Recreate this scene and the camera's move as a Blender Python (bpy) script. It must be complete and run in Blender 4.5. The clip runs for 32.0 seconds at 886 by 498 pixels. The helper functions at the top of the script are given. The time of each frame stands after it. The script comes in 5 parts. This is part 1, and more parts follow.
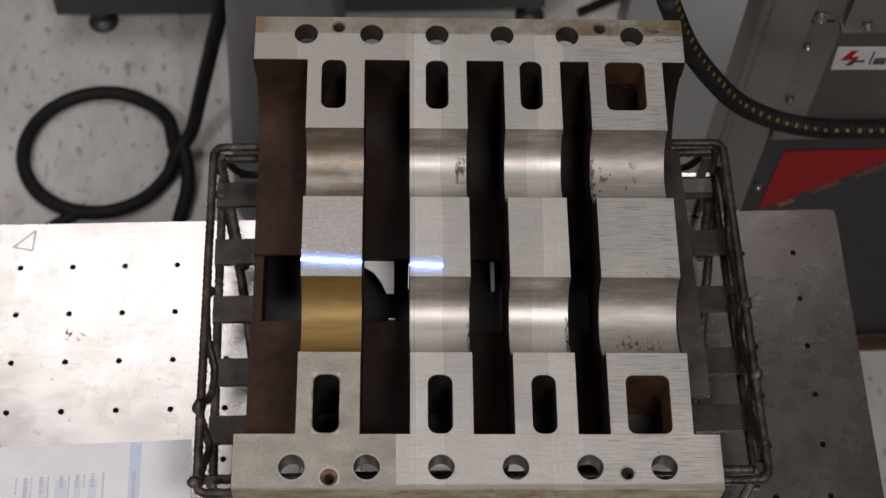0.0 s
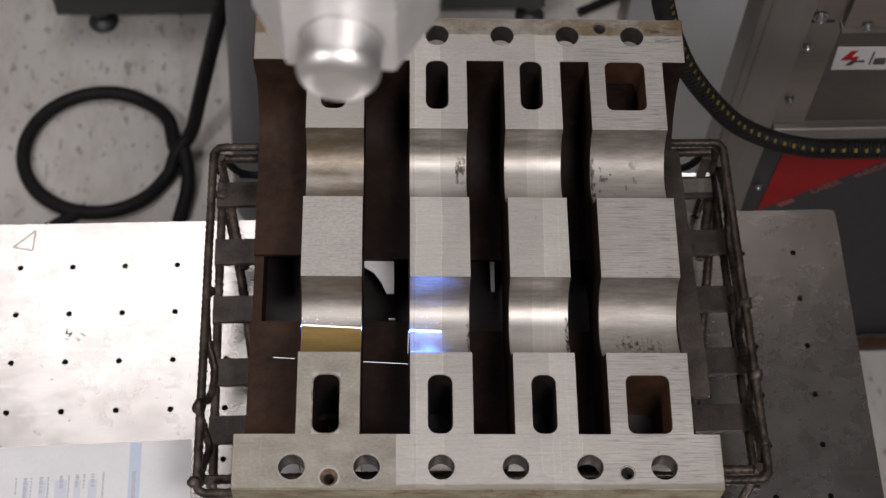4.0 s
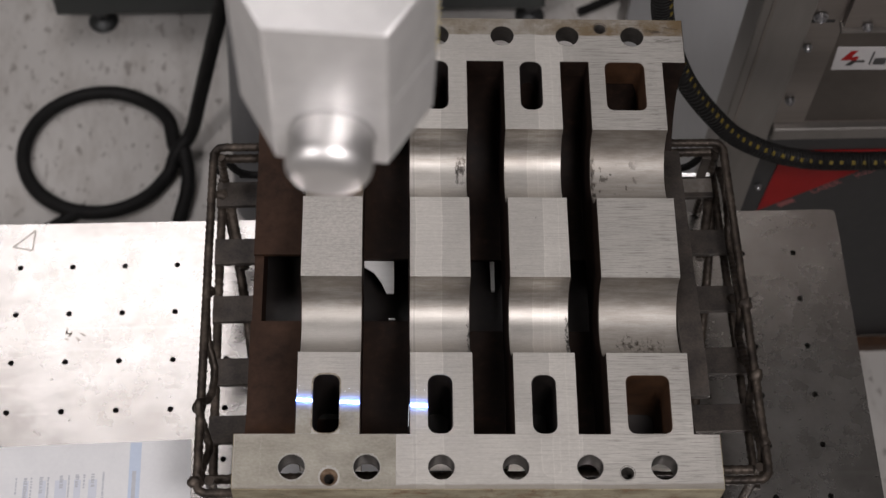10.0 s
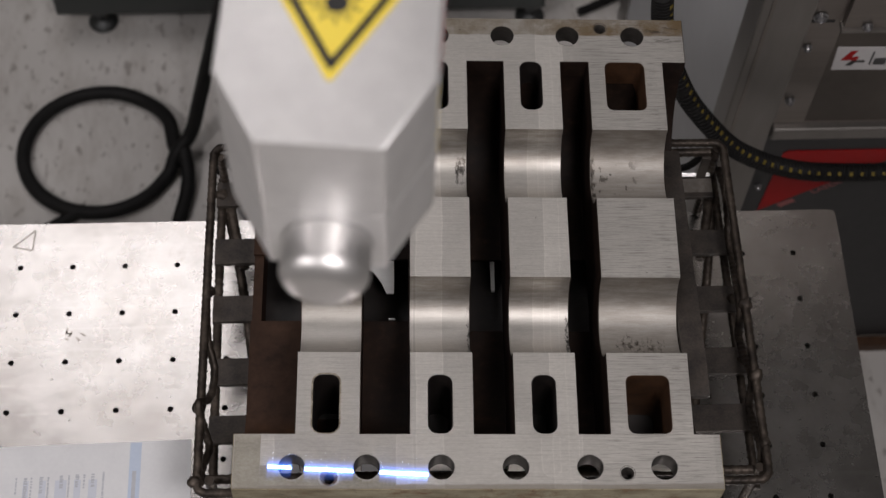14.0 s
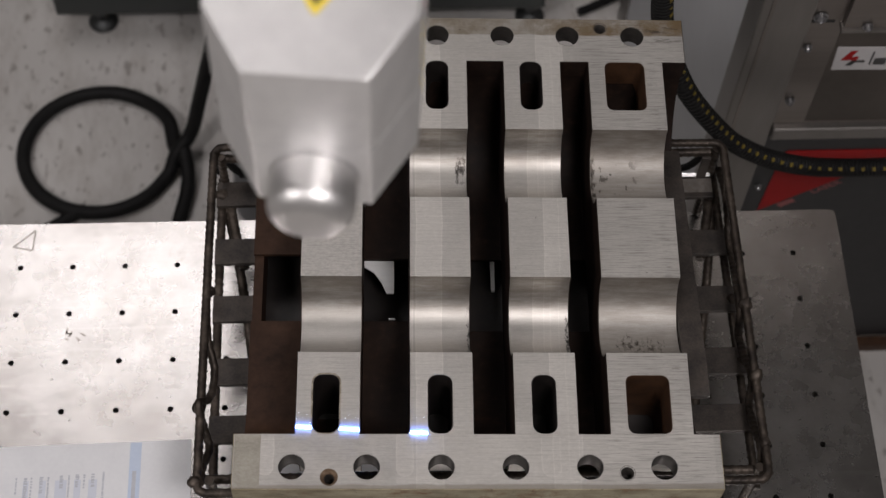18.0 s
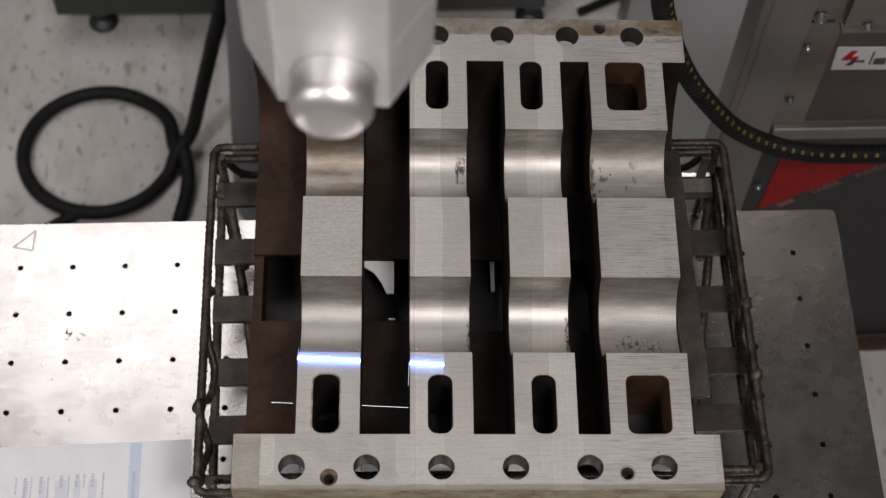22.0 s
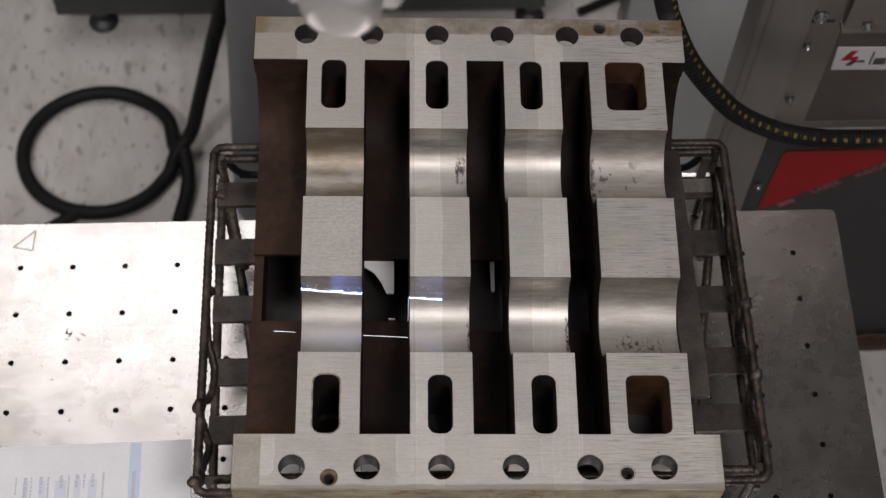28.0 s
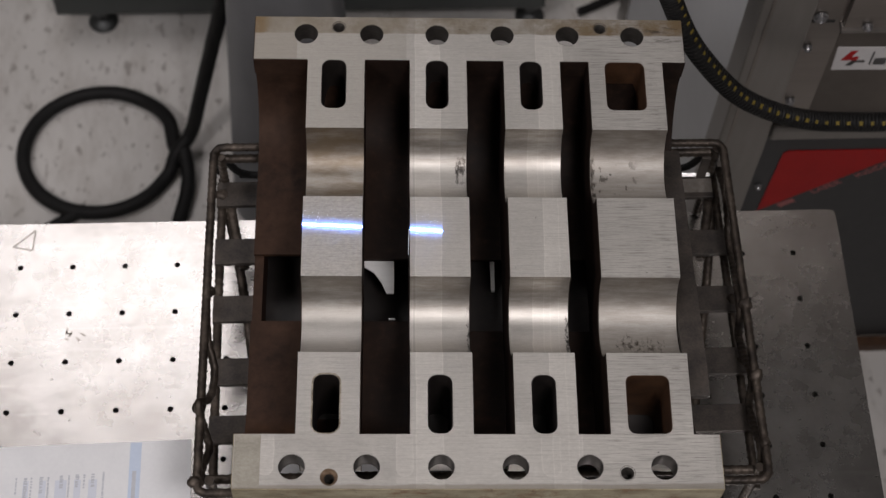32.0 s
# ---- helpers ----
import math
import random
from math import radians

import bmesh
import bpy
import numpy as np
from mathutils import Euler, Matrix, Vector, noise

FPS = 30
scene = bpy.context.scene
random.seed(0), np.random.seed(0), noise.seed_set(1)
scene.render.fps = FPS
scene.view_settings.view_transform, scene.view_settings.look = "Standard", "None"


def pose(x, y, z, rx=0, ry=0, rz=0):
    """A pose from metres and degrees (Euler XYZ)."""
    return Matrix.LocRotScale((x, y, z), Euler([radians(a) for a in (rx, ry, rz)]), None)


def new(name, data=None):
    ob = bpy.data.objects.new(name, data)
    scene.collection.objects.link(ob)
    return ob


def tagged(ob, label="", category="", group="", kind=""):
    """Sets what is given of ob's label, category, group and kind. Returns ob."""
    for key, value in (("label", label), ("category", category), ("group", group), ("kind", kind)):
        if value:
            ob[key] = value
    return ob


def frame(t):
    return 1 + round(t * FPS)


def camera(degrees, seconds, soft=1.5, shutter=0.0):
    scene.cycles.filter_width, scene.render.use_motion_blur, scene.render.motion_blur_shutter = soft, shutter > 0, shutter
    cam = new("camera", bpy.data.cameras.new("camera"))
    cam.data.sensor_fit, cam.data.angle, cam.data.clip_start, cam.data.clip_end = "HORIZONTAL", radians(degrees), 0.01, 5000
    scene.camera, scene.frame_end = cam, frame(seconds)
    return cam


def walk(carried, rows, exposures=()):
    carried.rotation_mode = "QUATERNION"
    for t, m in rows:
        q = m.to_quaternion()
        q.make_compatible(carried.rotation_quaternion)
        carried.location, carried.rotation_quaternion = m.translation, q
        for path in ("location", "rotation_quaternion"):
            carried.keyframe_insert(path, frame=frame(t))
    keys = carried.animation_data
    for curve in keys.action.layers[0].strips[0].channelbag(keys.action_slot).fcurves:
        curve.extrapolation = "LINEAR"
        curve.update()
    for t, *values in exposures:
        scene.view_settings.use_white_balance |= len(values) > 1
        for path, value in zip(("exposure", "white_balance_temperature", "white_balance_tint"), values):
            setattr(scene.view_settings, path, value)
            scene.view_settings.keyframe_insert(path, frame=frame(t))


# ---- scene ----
cam = camera(30.6275, 32.0, soft=1.35)
VIEW = pose(-0.02715, -0.71169, 2.13998, 28.1871, -1.3706, -2.0105)
walk(cam, [(0.0, VIEW), (32.0, VIEW)], exposures=((0, 0.0), (3, 0.05), (6, 0.10), (8, 0.05), (11, -0.04), (13, -0.1), (14, -0.27), (17, -0.34), (18, -0.2), (19, -0.13), (21, 0.02), (25, 0.03), (28, 0.0), (30, 0.0), (32, -0.12)))
cam.data.dof.use_dof = True
cam.data.dof.focus_distance = 1.34
cam.data.dof.aperture_fstop = 8.5

# ---- light: three ceiling luminaires in a closed workshop ----
world = bpy.data.worlds.new("workshop")
scene.world = world
world.use_nodes = True
world.node_tree.nodes["Background"].inputs[0].default_value = (0.9, 0.95, 1.0, 1)
world.node_tree.nodes["Background"].inputs[1].default_value = 0.01
scene.view_settings.exposure = 0.0


def ceiling_lamp(x, y, sx, sy, watts, colour=(1.0, 0.935, 0.94)):
    data = bpy.data.lights.new("ceiling_lamp", "AREA")
    data.shape, data.size, data.size_y = "ELLIPSE", sx, sy
    data.energy, data.color = watts, colour
    ob = new("ceiling_lamp", data)
    ob.matrix_world = pose(x, y, 2.76, 0, 0, 0)
    return ob


ceiling_lamp(-0.63, 1.12, 1.20, 1.08, 11.0)
ceiling_lamp(-1.38, -1.02, 0.50, 0.50, 22.3)
ceiling_lamp(0.42, -1.04, 0.50, 0.50, 24.5)

# ---- materials ----


def nodes_of(name):
    m = bpy.data.materials.new(name)
    m.use_nodes = True
    t = m.node_tree
    return m, t, t.nodes["Principled BSDF"]


def link(t, a, ao, b, bi):
    t.links.new(a.outputs[ao], b.inputs[bi])


def noise_node(t, scale, detail=4.0, rough=0.55, stretch=(1, 1, 1), shift=(0, 0, 0), space="Object"):
    c = t.nodes.new("ShaderNodeTexCoord")
    mp = t.nodes.new("ShaderNodeMapping")
    mp.inputs["Scale"].default_value = stretch
    mp.inputs["Location"].default_value = shift
    n = t.nodes.new("ShaderNodeTexNoise")
    n.inputs["Scale"].default_value = scale
    n.inputs["Detail"].default_value = detail
    n.inputs["Roughness"].default_value = rough
    link(t, c, space, mp, "Vector")
    link(t, mp, "Vector", n, "Vector")
    return n


def ramp(t, src, out, stops):
    r = t.nodes.new("ShaderNodeValToRGB")
    e = r.color_ramp.elements
    while len(e) < len(stops):
        e.new(0.5)
    for el, (p, c) in zip(e, stops):
        el.position = p
        el.color = (*c, 1) if len(c) == 3 else c
    link(t, src, out, r, "Fac")
    return r


def grey(v):
    return (v, v, v)


def math_node(t, op, a, b=None, c=None, clamp=False):
    n = t.nodes.new("ShaderNodeMath")
    n.operation, n.use_clamp = op, clamp
    for i, v in enumerate((a, b, c)):
        if v is None:
            continue
        if isinstance(v, (int, float)):
            n.inputs[i].default_value = v
        else:
            t.links.new(v, n.inputs[i])
    return n.outputs[0]


def mix_col(t, fac, a, b, mode="MIX"):
    n = t.nodes.new("ShaderNodeMix")
    n.data_type, n.blend_type = "RGBA", mode
    for sock, v in ((n.inputs[0], fac), (n.inputs[6], a), (n.inputs[7], b)):
        if isinstance(v, (int, float)):
            sock.default_value = v
        elif isinstance(v, tuple):
            sock.default_value = (*v, 1)
        else:
            t.links.new(v, sock)
    return n.outputs[2]


def bump(t, bsdf, height, strength, dist):
    b = t.nodes.new("ShaderNodeBump")
    b.inputs["Strength"].default_value = strength
    b.inputs["Distance"].default_value = dist
    t.links.new(height, b.inputs["Height"])
    link(t, b, "Normal", bsdf, "Normal")


def surface(name, dark, light, rough=0.5, metal=0.0, scale=40.0, stretch=(1, 1, 1), grain=(0.2, 0.0004), spread=0.08, fine=None, lo=0.3, hi=0.7):
    """A plain surface: colour varied at two scales, roughness varied, fine relief."""
    m, t, b = nodes_of(name)
    n1 = noise_node(t, scale, 5, 0.6, stretch)
    n2 = noise_node(t, fine or scale * 9, 3, 0.6, stretch, (3, 1, 2))
    mixed = math_node(t, "ADD", math_node(t, "MULTIPLY", n1.outputs[0], 0.65), math_node(t, "MULTIPLY", n2.outputs[0], 0.35))
    r = t.nodes.new("ShaderNodeValToRGB")
    t.links.new(mixed, r.inputs[0])
    r.color_ramp.elements[0].position, r.color_ramp.elements[1].position = lo, hi
    r.color_ramp.elements[0].color, r.color_ramp.elements[1].color = (*dark, 1), (*light, 1)
    link(t, r, 0, b, "Base Color")
    t.links.new(math_node(t, "ADD", math_node(t, "MULTIPLY", n2.outputs[0], spread * 2), rough - spread), b.inputs["Roughness"])
    b.inputs["Metallic"].default_value = metal
    if grain[0] > 0:
        bump(t, b, n2.outputs[0], *grain)
    return m


def band(t, sock, a, b, soft):
    """1 between a and b, with soft edges."""
    up = t.nodes.new("ShaderNodeMapRange")
    up.interpolation_type = "SMOOTHSTEP"
    up.inputs[1].default_value, up.inputs[2].default_value = a - soft, a + soft
    dn = t.nodes.new("ShaderNodeMapRange")
    dn.interpolation_type = "SMOOTHSTEP"
    dn.inputs[1].default_value, dn.inputs[2].default_value = b - soft, b + soft
    dn.inputs[3].default_value, dn.inputs[4].default_value = 1, 0
    t.links.new(sock, up.inputs[0])
    t.links.new(sock, dn.inputs[0])
    return math_node(t, "MULTIPLY", up.outputs[0], dn.outputs[0])


def machined_steel(name, bore=False):
    """Milled steel with cutter lines along x, cleaned laser tracks, rust and soot stains."""
    m, t, b = nodes_of(name)
    c = t.nodes.new("ShaderNodeTexCoord")
    xyz = t.nodes.new("ShaderNodeSeparateXYZ")
    link(t, c, "Object", xyz, 0)
    X, Y = xyz.outputs[0], xyz.outputs[1]
    lines = noise_node(t, 60, 4, 0.65, (0.22, 16, 1) if not bore else (0.12, 11, 11))
    blot = noise_node(t, 22, 5, 0.6)
    fine = noise_node(t, 900, 3, 0.6)
    v = math_node(t, "ADD", math_node(t, "MULTIPLY", lines.outputs[0], 0.11 if bore else 0.20), math_node(t, "MULTIPLY", blot.outputs[0], 0.18))
    dash = noise_node(t, 170, 4, 0.7, (0.9, 6.0, 1), (2, 5, 1))
    v = math_node(t, "ADD", v, math_node(t, "MULTIPLY", dash.outputs[0], 0.16))
    v = math_node(t, "ADD", v, math_node(t, "MULTIPLY", fine.outputs[0], 0.10))
    v = math_node(t, "ADD", v, 0.178 if not bore else 0.205)
    # tracks left by earlier passes: slightly lighter strips with rounded ends and a pale outline
    fill, outline = None, None
    waver = noise_node(t, 24, 3, 0.6, (0.2, 1, 0.2), (2, 0, 3))
    XW = math_node(t, "ADD", X, math_node(t, "MULTIPLY", math_node(t, "SUBTRACT", waver.outputs[0], 0.5), 0.0042))
    for xc, hw, y0, deep in ((-0.0335, 0.0110, -0.30, 1), (0.0718, 0.0106, -0.30, 1), (-0.1600, 0.0063, -0.2035, 0), (-0.0531, 0.0067, -0.2045, 0), (0.0599, 0.0076, -0.2050, 0), (0.0793, 0.0057, -0.2090, 1)):
        dx = math_node(t, "SUBTRACT", XW, xc)
        dy = math_node(t, "MAXIMUM", math_node(t, "SUBTRACT", y0 + hw, Y), 0.0)
        dist = math_node(t, "SQRT", math_node(t, "ADD", math_node(t, "MULTIPLY", dx, dx), math_node(t, "MULTIPLY", dy, dy)))
        low = 1.0 if deep or bore else band(t, Y, -0.3, -0.172, 0.004)
        k = math_node(t, "MULTIPLY", band(t, dist, -1.0, hw, 0.0005), low)
        o = math_node(t, "MULTIPLY", band(t, dist, hw - 0.0008, hw, 0.0004), low)
        if not deep:
            k = math_node(t, "MULTIPLY", k, 0.85)
        fill = k if fill is None else math_node(t, "MAXIMUM", fill, k)
        outline = o if outline is None else math_node(t, "MAXIMUM", outline, o)
    if not bore:
        zone = math_node(t, "MULTIPLY", math_node(t, "MULTIPLY", band(t, X, -0.0595, 0.187, 0.0006), band(t, Y, -0.2105, -0.160, 0.0006)), 0.5)
        fill = math_node(t, "MAXIMUM", fill, zone)
    v = math_node(t, "ADD", v, math_node(t, "MULTIPLY", fill, 0.092))
    v = math_node(t, "ADD", v, math_node(t, "MULTIPLY", outline, 0.05))
    col = t.nodes.new("ShaderNodeCombineColor")
    t.links.new(v, col.inputs[0])
    t.links.new(math_node(t, "MULTIPLY", v, 0.968), col.inputs[1])
    t.links.new(math_node(t, "MULTIPLY", v, 0.905), col.inputs[2])
    out = col.outputs[0]
    if bore:
        # soot along the far rim of each bearing and a patch low in the last one
        wob = noise_node(t, 330, 6, 0.72, (0.9, 0.45, 0.45))
        pit = noise_node(t, 210, 3, 0.6, (0.8, 0.45, 0.45), (2, 2, 5))
        pits = ramp(t, pit, 0, [(0.60, grey(0)), (0.65, grey(1))])
        soot = None
        for x0, x1, y0, y1, s in ((-0.012, 0.003, 0.066, 0.100, 0.007), (-0.003, 0.003, -0.095, -0.045, 0.002), (0.078, 0.084, -0.1, -0.05, 0.002),
                                  (0.104, 0.1125, 0.036, 0.1, 0.003), (0.1755, 0.18, 0.06, 0.1, 0.004), (0.118, 0.162, -0.093, -0.071, 0.013)):
            k = math_node(t, "MULTIPLY", band(t, X, x0, x1, s), band(t, Y, y0, y1, 0.012))
            soot = k if soot is None else math_node(t, "MAXIMUM", soot, k)
        crowd = t.nodes.new("ShaderNodeMapRange")
        crowd.inputs[1].default_value, crowd.inputs[2].default_value = 0.74, 0.90
        t.links.new(math_node(t, "ADD", wob.outputs[0], math_node(t, "MULTIPLY", soot, 0.32)), crowd.inputs[0])
        f = crowd.outputs[0]
        scatter = math_node(t, "MULTIPLY", math_node(t, "MULTIPLY", band(t, X, 0.109, 0.146, 0.006), band(t, Y, 0.046, 0.092, 0.010)), pits.outputs[0])
        f = math_node(t, "MAXIMUM", f, math_node(t, "MULTIPLY", scatter, 0.8))
        out = mix_col(t, math_node(t, "MULTIPLY", f, 0.95), out, (0.03, 0.028, 0.027))
        # browner and darker towards the far rim of each bore and over the last column
        smear = noise_node(t, 55, 5, 0.62, (0.5, 1.6, 1.6), (4, 7, 1))
        sm = ramp(t, smear, 0, [(0.34, grey(0.35)), (0.66, grey(1.0))])
        darker_tint = math_node(t, "MAXIMUM", math_node(t, "MAXIMUM", band(t, Y, 0.088, 0.2, 0.014), band(t, Y, -0.054, 0.0, 0.014)), math_node(t, "MULTIPLY", band(t, X, 0.1, 0.3, 0.002), 0.55))
        out = mix_col(t, math_node(t, "MULTIPLY", math_node(t, "MULTIPLY", darker_tint, sm.outputs[0]), 0.62), out, (0.155, 0.125, 0.098))
        # straw tint of the heated first bearings
        tint = math_node(t, "MULTIPLY", band(t, X, -0.14, -0.085, 0.001), band(t, Y, 0.03, 0.11, 0.004))
        brown = ramp(t, smear, 0, [(0.36, grey(0.25)), (0.62, grey(0.78))])
        # dull, stained rims of the bearings and a darker last column
        streak = noise_node(t, 60, 5, 0.65, (0.5, 5, 5), (1, 2, 0))
        sk = ramp(t, streak, 0, [(0.40, grey(0.0)), (0.66, grey(1))])
        rims = math_node(t, "MAXIMUM", math_node(t, "MAXIMUM", band(t, Y, 0.090, 0.2, 0.006), band(t, Y, -0.050, 0.0, 0.005)), math_node(t, "MULTIPLY", band(t, X, 0.1, 0.3, 0.002), 0.7))
        out = mix_col(t, math_node(t, "MULTIPLY", math_node(t, "MULTIPLY", rims, sk.outputs[0]), 0.34), out, (0.19, 0.155, 0.12))
        worn = ramp(t, streak, 0, [(0.5, grey(0)), (0.75, grey(0.22))])
        out = mix_col(t, worn.outputs[0], out, (0.26, 0.235, 0.21))
        out = mix_col(t, math_node(t, "MULTIPLY", tint, brown.outputs[0]), out, (0.20, 0.15, 0.095))
    else:
        # long cutter gouges in the widest saddle, hammered grain in the first
        cut = noise_node(t, 66, 5, 0.7, (0.50, 17, 1), (7, 3, 0))
        gk = ramp(t, cut, 0, [(0.50, grey(0)), (0.66, grey(1))])
        wide = math_node(t, "ADD", math_node(t, "MULTIPLY", band(t, X, 0.1, 0.2, 0.004), 0.40), 0.18)
        out = mix_col(t, math_node(t, "MULTIPLY", gk.outputs[0], wide), out, (0.10, 0.09, 0.08))
        lump = noise_node(t, 330, 3, 0.65, (0.8, 1.3, 1), (1, 9, 0))
        lk = ramp(t, lump, 0, [(0.40, grey(0)), (0.62, grey(1))])
        first = math_node(t, "ADD", math_node(t, "MULTIPLY", math_node(t, "MULTIPLY", band(t, X, -0.15, -0.08, 0.004), band(t, Y, -0.036, 0.045, 0.003)), 0.16), 0.10)
        out = mix_col(t, math_node(t, "MULTIPLY", lk.outputs[0], first), out, (0.20, 0.19, 0.175))
        # uncleaned margin of the far flange, rust at its ends
        wob = noise_node(t, 30, 5, 0.7)
        edge = math_node(t, "ADD", Y, math_node(t, "MULTIPLY", wob.outputs[0], 0.004))
        far = band(t, edge, 0.2065, 0.4, 0.0010)
        rust = ramp(t, wob, 0, [(0.38, grey(0.1)), (0.58, grey(1))])
        ends = math_node(t, "MAXIMUM", band(t, X, -0.2, -0.174, 0.006), band(t, X, 0.09, 0.25, 0.04))
        blotch = ramp(t, wob, 0, [(0.36, grey(0.35)), (0.60, grey(0.85))])
        out = mix_col(t, math_node(t, "MULTIPLY", far, blotch.outputs[0]), out, (0.20, 0.165, 0.115))
        raw = math_node(t, "MULTIPLY", band(t, X, -0.3, -0.1475, 0.0006), band(t, Y, 0.160, 0.4, 0.001))
        out = mix_col(t, math_node(t, "MULTIPLY", raw, 0.45), out, (0.24, 0.215, 0.175))
        # weaker light on the far first saddle, painted into the steel colour
        darker_tint = math_node(t, "MULTIPLY", band(t, X, -0.3, -0.0520, 0.0006), band(t, Y, 0.104, 0.4, 0.001))
        out = mix_col(t, math_node(t, "MULTIPLY", darker_tint, 0.30), out, (0.27, 0.245, 0.20))
        k = math_node(t, "MULTIPLY", math_node(t, "MULTIPLY", far, ends), rust.outputs[0])
        out = mix_col(t, math_node(t, "MULTIPLY", k, 0.75), out, (0.19, 0.125, 0.055))
        near = math_node(t, "SUBTRACT", 1.0, band(t, math_node(t, "ADD", edge, math_node(t, "MULTIPLY", X, -0.004)), -0.2085, 0.4, 0.0012))
        out = mix_col(t, math_node(t, "MULTIPLY", near, 0.62), out, (0.23, 0.205, 0.165))
        # grey handling stains on the part of the near flange that no track has cleaned
        smear = noise_node(t, 34, 5, 0.62, (0.8, 1.2, 1), (3, 1, 0))
        sk = ramp(t, smear, 0, [(0.46, grey(0)), (0.64, grey(1))])
        dirty = math_node(t, "MULTIPLY", math_node(t, "MULTIPLY", band(t, X, -0.3, -0.062, 0.002), band(t, Y, -0.4, -0.172, 0.006)), math_node(t, "SUBTRACT", 1.0, fill))
        out = mix_col(t, math_node(t, "MULTIPLY", math_node(t, "MULTIPLY", dirty, sk.outputs[0]), 0.2), out, (0.20, 0.185, 0.165))
        # dark scratches near the far end of the flange, chips round the last slots
        scr = noise_node(t, 90, 5, 0.7, (0.35, 2.2, 1), (5, 5, 0))
        sc = ramp(t, scr, 0, [(0.54, grey(0)), (0.66, grey(1))])
        sk = math_node(t, "MAXIMUM", math_node(t, "MULTIPLY", band(t, X, 0.128, 0.20, 0.016), band(t, Y, 0.196, 0.4, 0.006)), math_node(t, "MULTIPLY", math_node(t, "MULTIPLY", band(t, X, 0.1585, 0.1655, 0.002), band(t, Y, -0.166, 0.18, 0.006)), 0.5))
        out = mix_col(t, math_node(t, "MULTIPLY", math_node(t, "MULTIPLY", sk, sc.outputs[0]), 0.8), out, (0.05, 0.038, 0.028))
        pits = noise_node(t, 150, 2, 0.5)
        dots = ramp(t, pits, 0, [(0.745, grey(0)), (0.77, grey(1))])
        out = mix_col(t, math_node(t, "MULTIPLY", dots.outputs[0], 0.7), out, (0.05, 0.045, 0.04))
    t.links.new(out, b.inputs["Base Color"])
    b.inputs["Metallic"].default_value = 0.62 if not bore else 0.85
    rg = math_node(t, "ADD", math_node(t, "MULTIPLY", lines.outputs[0], 0.16), math_node(t, "MULTIPLY", blot.outputs[0], 0.22))
    if bore:
        rg = math_node(t, "ADD", rg, math_node(t, "MULTIPLY", band(t, X, 0.1, 0.3, 0.002), 0.10))
    t.links.new(math_node(t, "ADD", rg, 0.33 if not bore else 0.285), b.inputs["Roughness"])
    bump(t, b, math_node(t, "ADD", lines.outputs[0], math_node(t, "MULTIPLY", dash.outputs[0], 0.8)), 0.12 if bore else 0.25, 0.0003)
    return m


def rusty_casting():
    """Raw casting: rust brown at one end, the shade of the gaps painted black towards the other."""
    m, t, b = nodes_of("rusty_casting")
    c = t.nodes.new("ShaderNodeTexCoord")
    xyz = t.nodes.new("ShaderNodeSeparateXYZ")
    link(t, c, "Object", xyz, 0)
    a = noise_node(t, 14, 6, 0.65)
    f = noise_node(t, 130, 4, 0.6)
    v = math_node(t, "ADD", math_node(t, "MULTIPLY", a.outputs[0], 0.7), math_node(t, "MULTIPLY", f.outputs[0], 0.3))
    rust = t.nodes.new("ShaderNodeValToRGB")
    t.links.new(v, rust.inputs[0])
    e = rust.color_ramp.elements
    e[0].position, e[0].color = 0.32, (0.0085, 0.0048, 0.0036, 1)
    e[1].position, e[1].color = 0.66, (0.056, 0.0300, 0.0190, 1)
    # shade between the farther saddles, put into the colour along x
    gap_shade = t.nodes.new("ShaderNodeMapRange")
    gap_shade.interpolation_type = "SMOOTHSTEP"
    gap_shade.inputs[1].default_value, gap_shade.inputs[2].default_value = -0.108, -0.052
    t.links.new(math_node(t, "ADD", xyz.outputs[0], math_node(t, "MULTIPLY", a.outputs[0], 0.03)), gap_shade.inputs[0])
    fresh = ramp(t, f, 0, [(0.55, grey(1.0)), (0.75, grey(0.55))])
    k = math_node(t, "MULTIPLY", math_node(t, "MULTIPLY", gap_shade.outputs[0], fresh.outputs[0]), 0.66)
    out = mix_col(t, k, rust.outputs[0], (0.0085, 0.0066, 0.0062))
    p = noise_node(t, 34, 5, 0.7, (1, 1, 1), (4, 0, 2))
    pk = ramp(t, p, 0, [(0.46, grey(0)), (0.66, grey(0.75))])
    low = math_node(t, "SUBTRACT", 1.0, band(t, xyz.outputs[1], -0.138, 1.0, 0.022))
    out = mix_col(t, math_node(t, "MULTIPLY", math_node(t, "MULTIPLY", pk.outputs[0], low), math_node(t, "SUBTRACT", 1.0, gap_shade.outputs[0])), out, (0.085, 0.036, 0.013))
    t.links.new(out, b.inputs["Base Color"])
    b.inputs["Roughness"].default_value = 0.62
    b.inputs["Specular IOR Level"].default_value = 0.15
    bump(t, b, v, 0.35, 0.0006)
    return m


STEEL = machined_steel("milled_steel")
BORE = machined_steel("bored_steel", True)
RUST = rusty_casting()


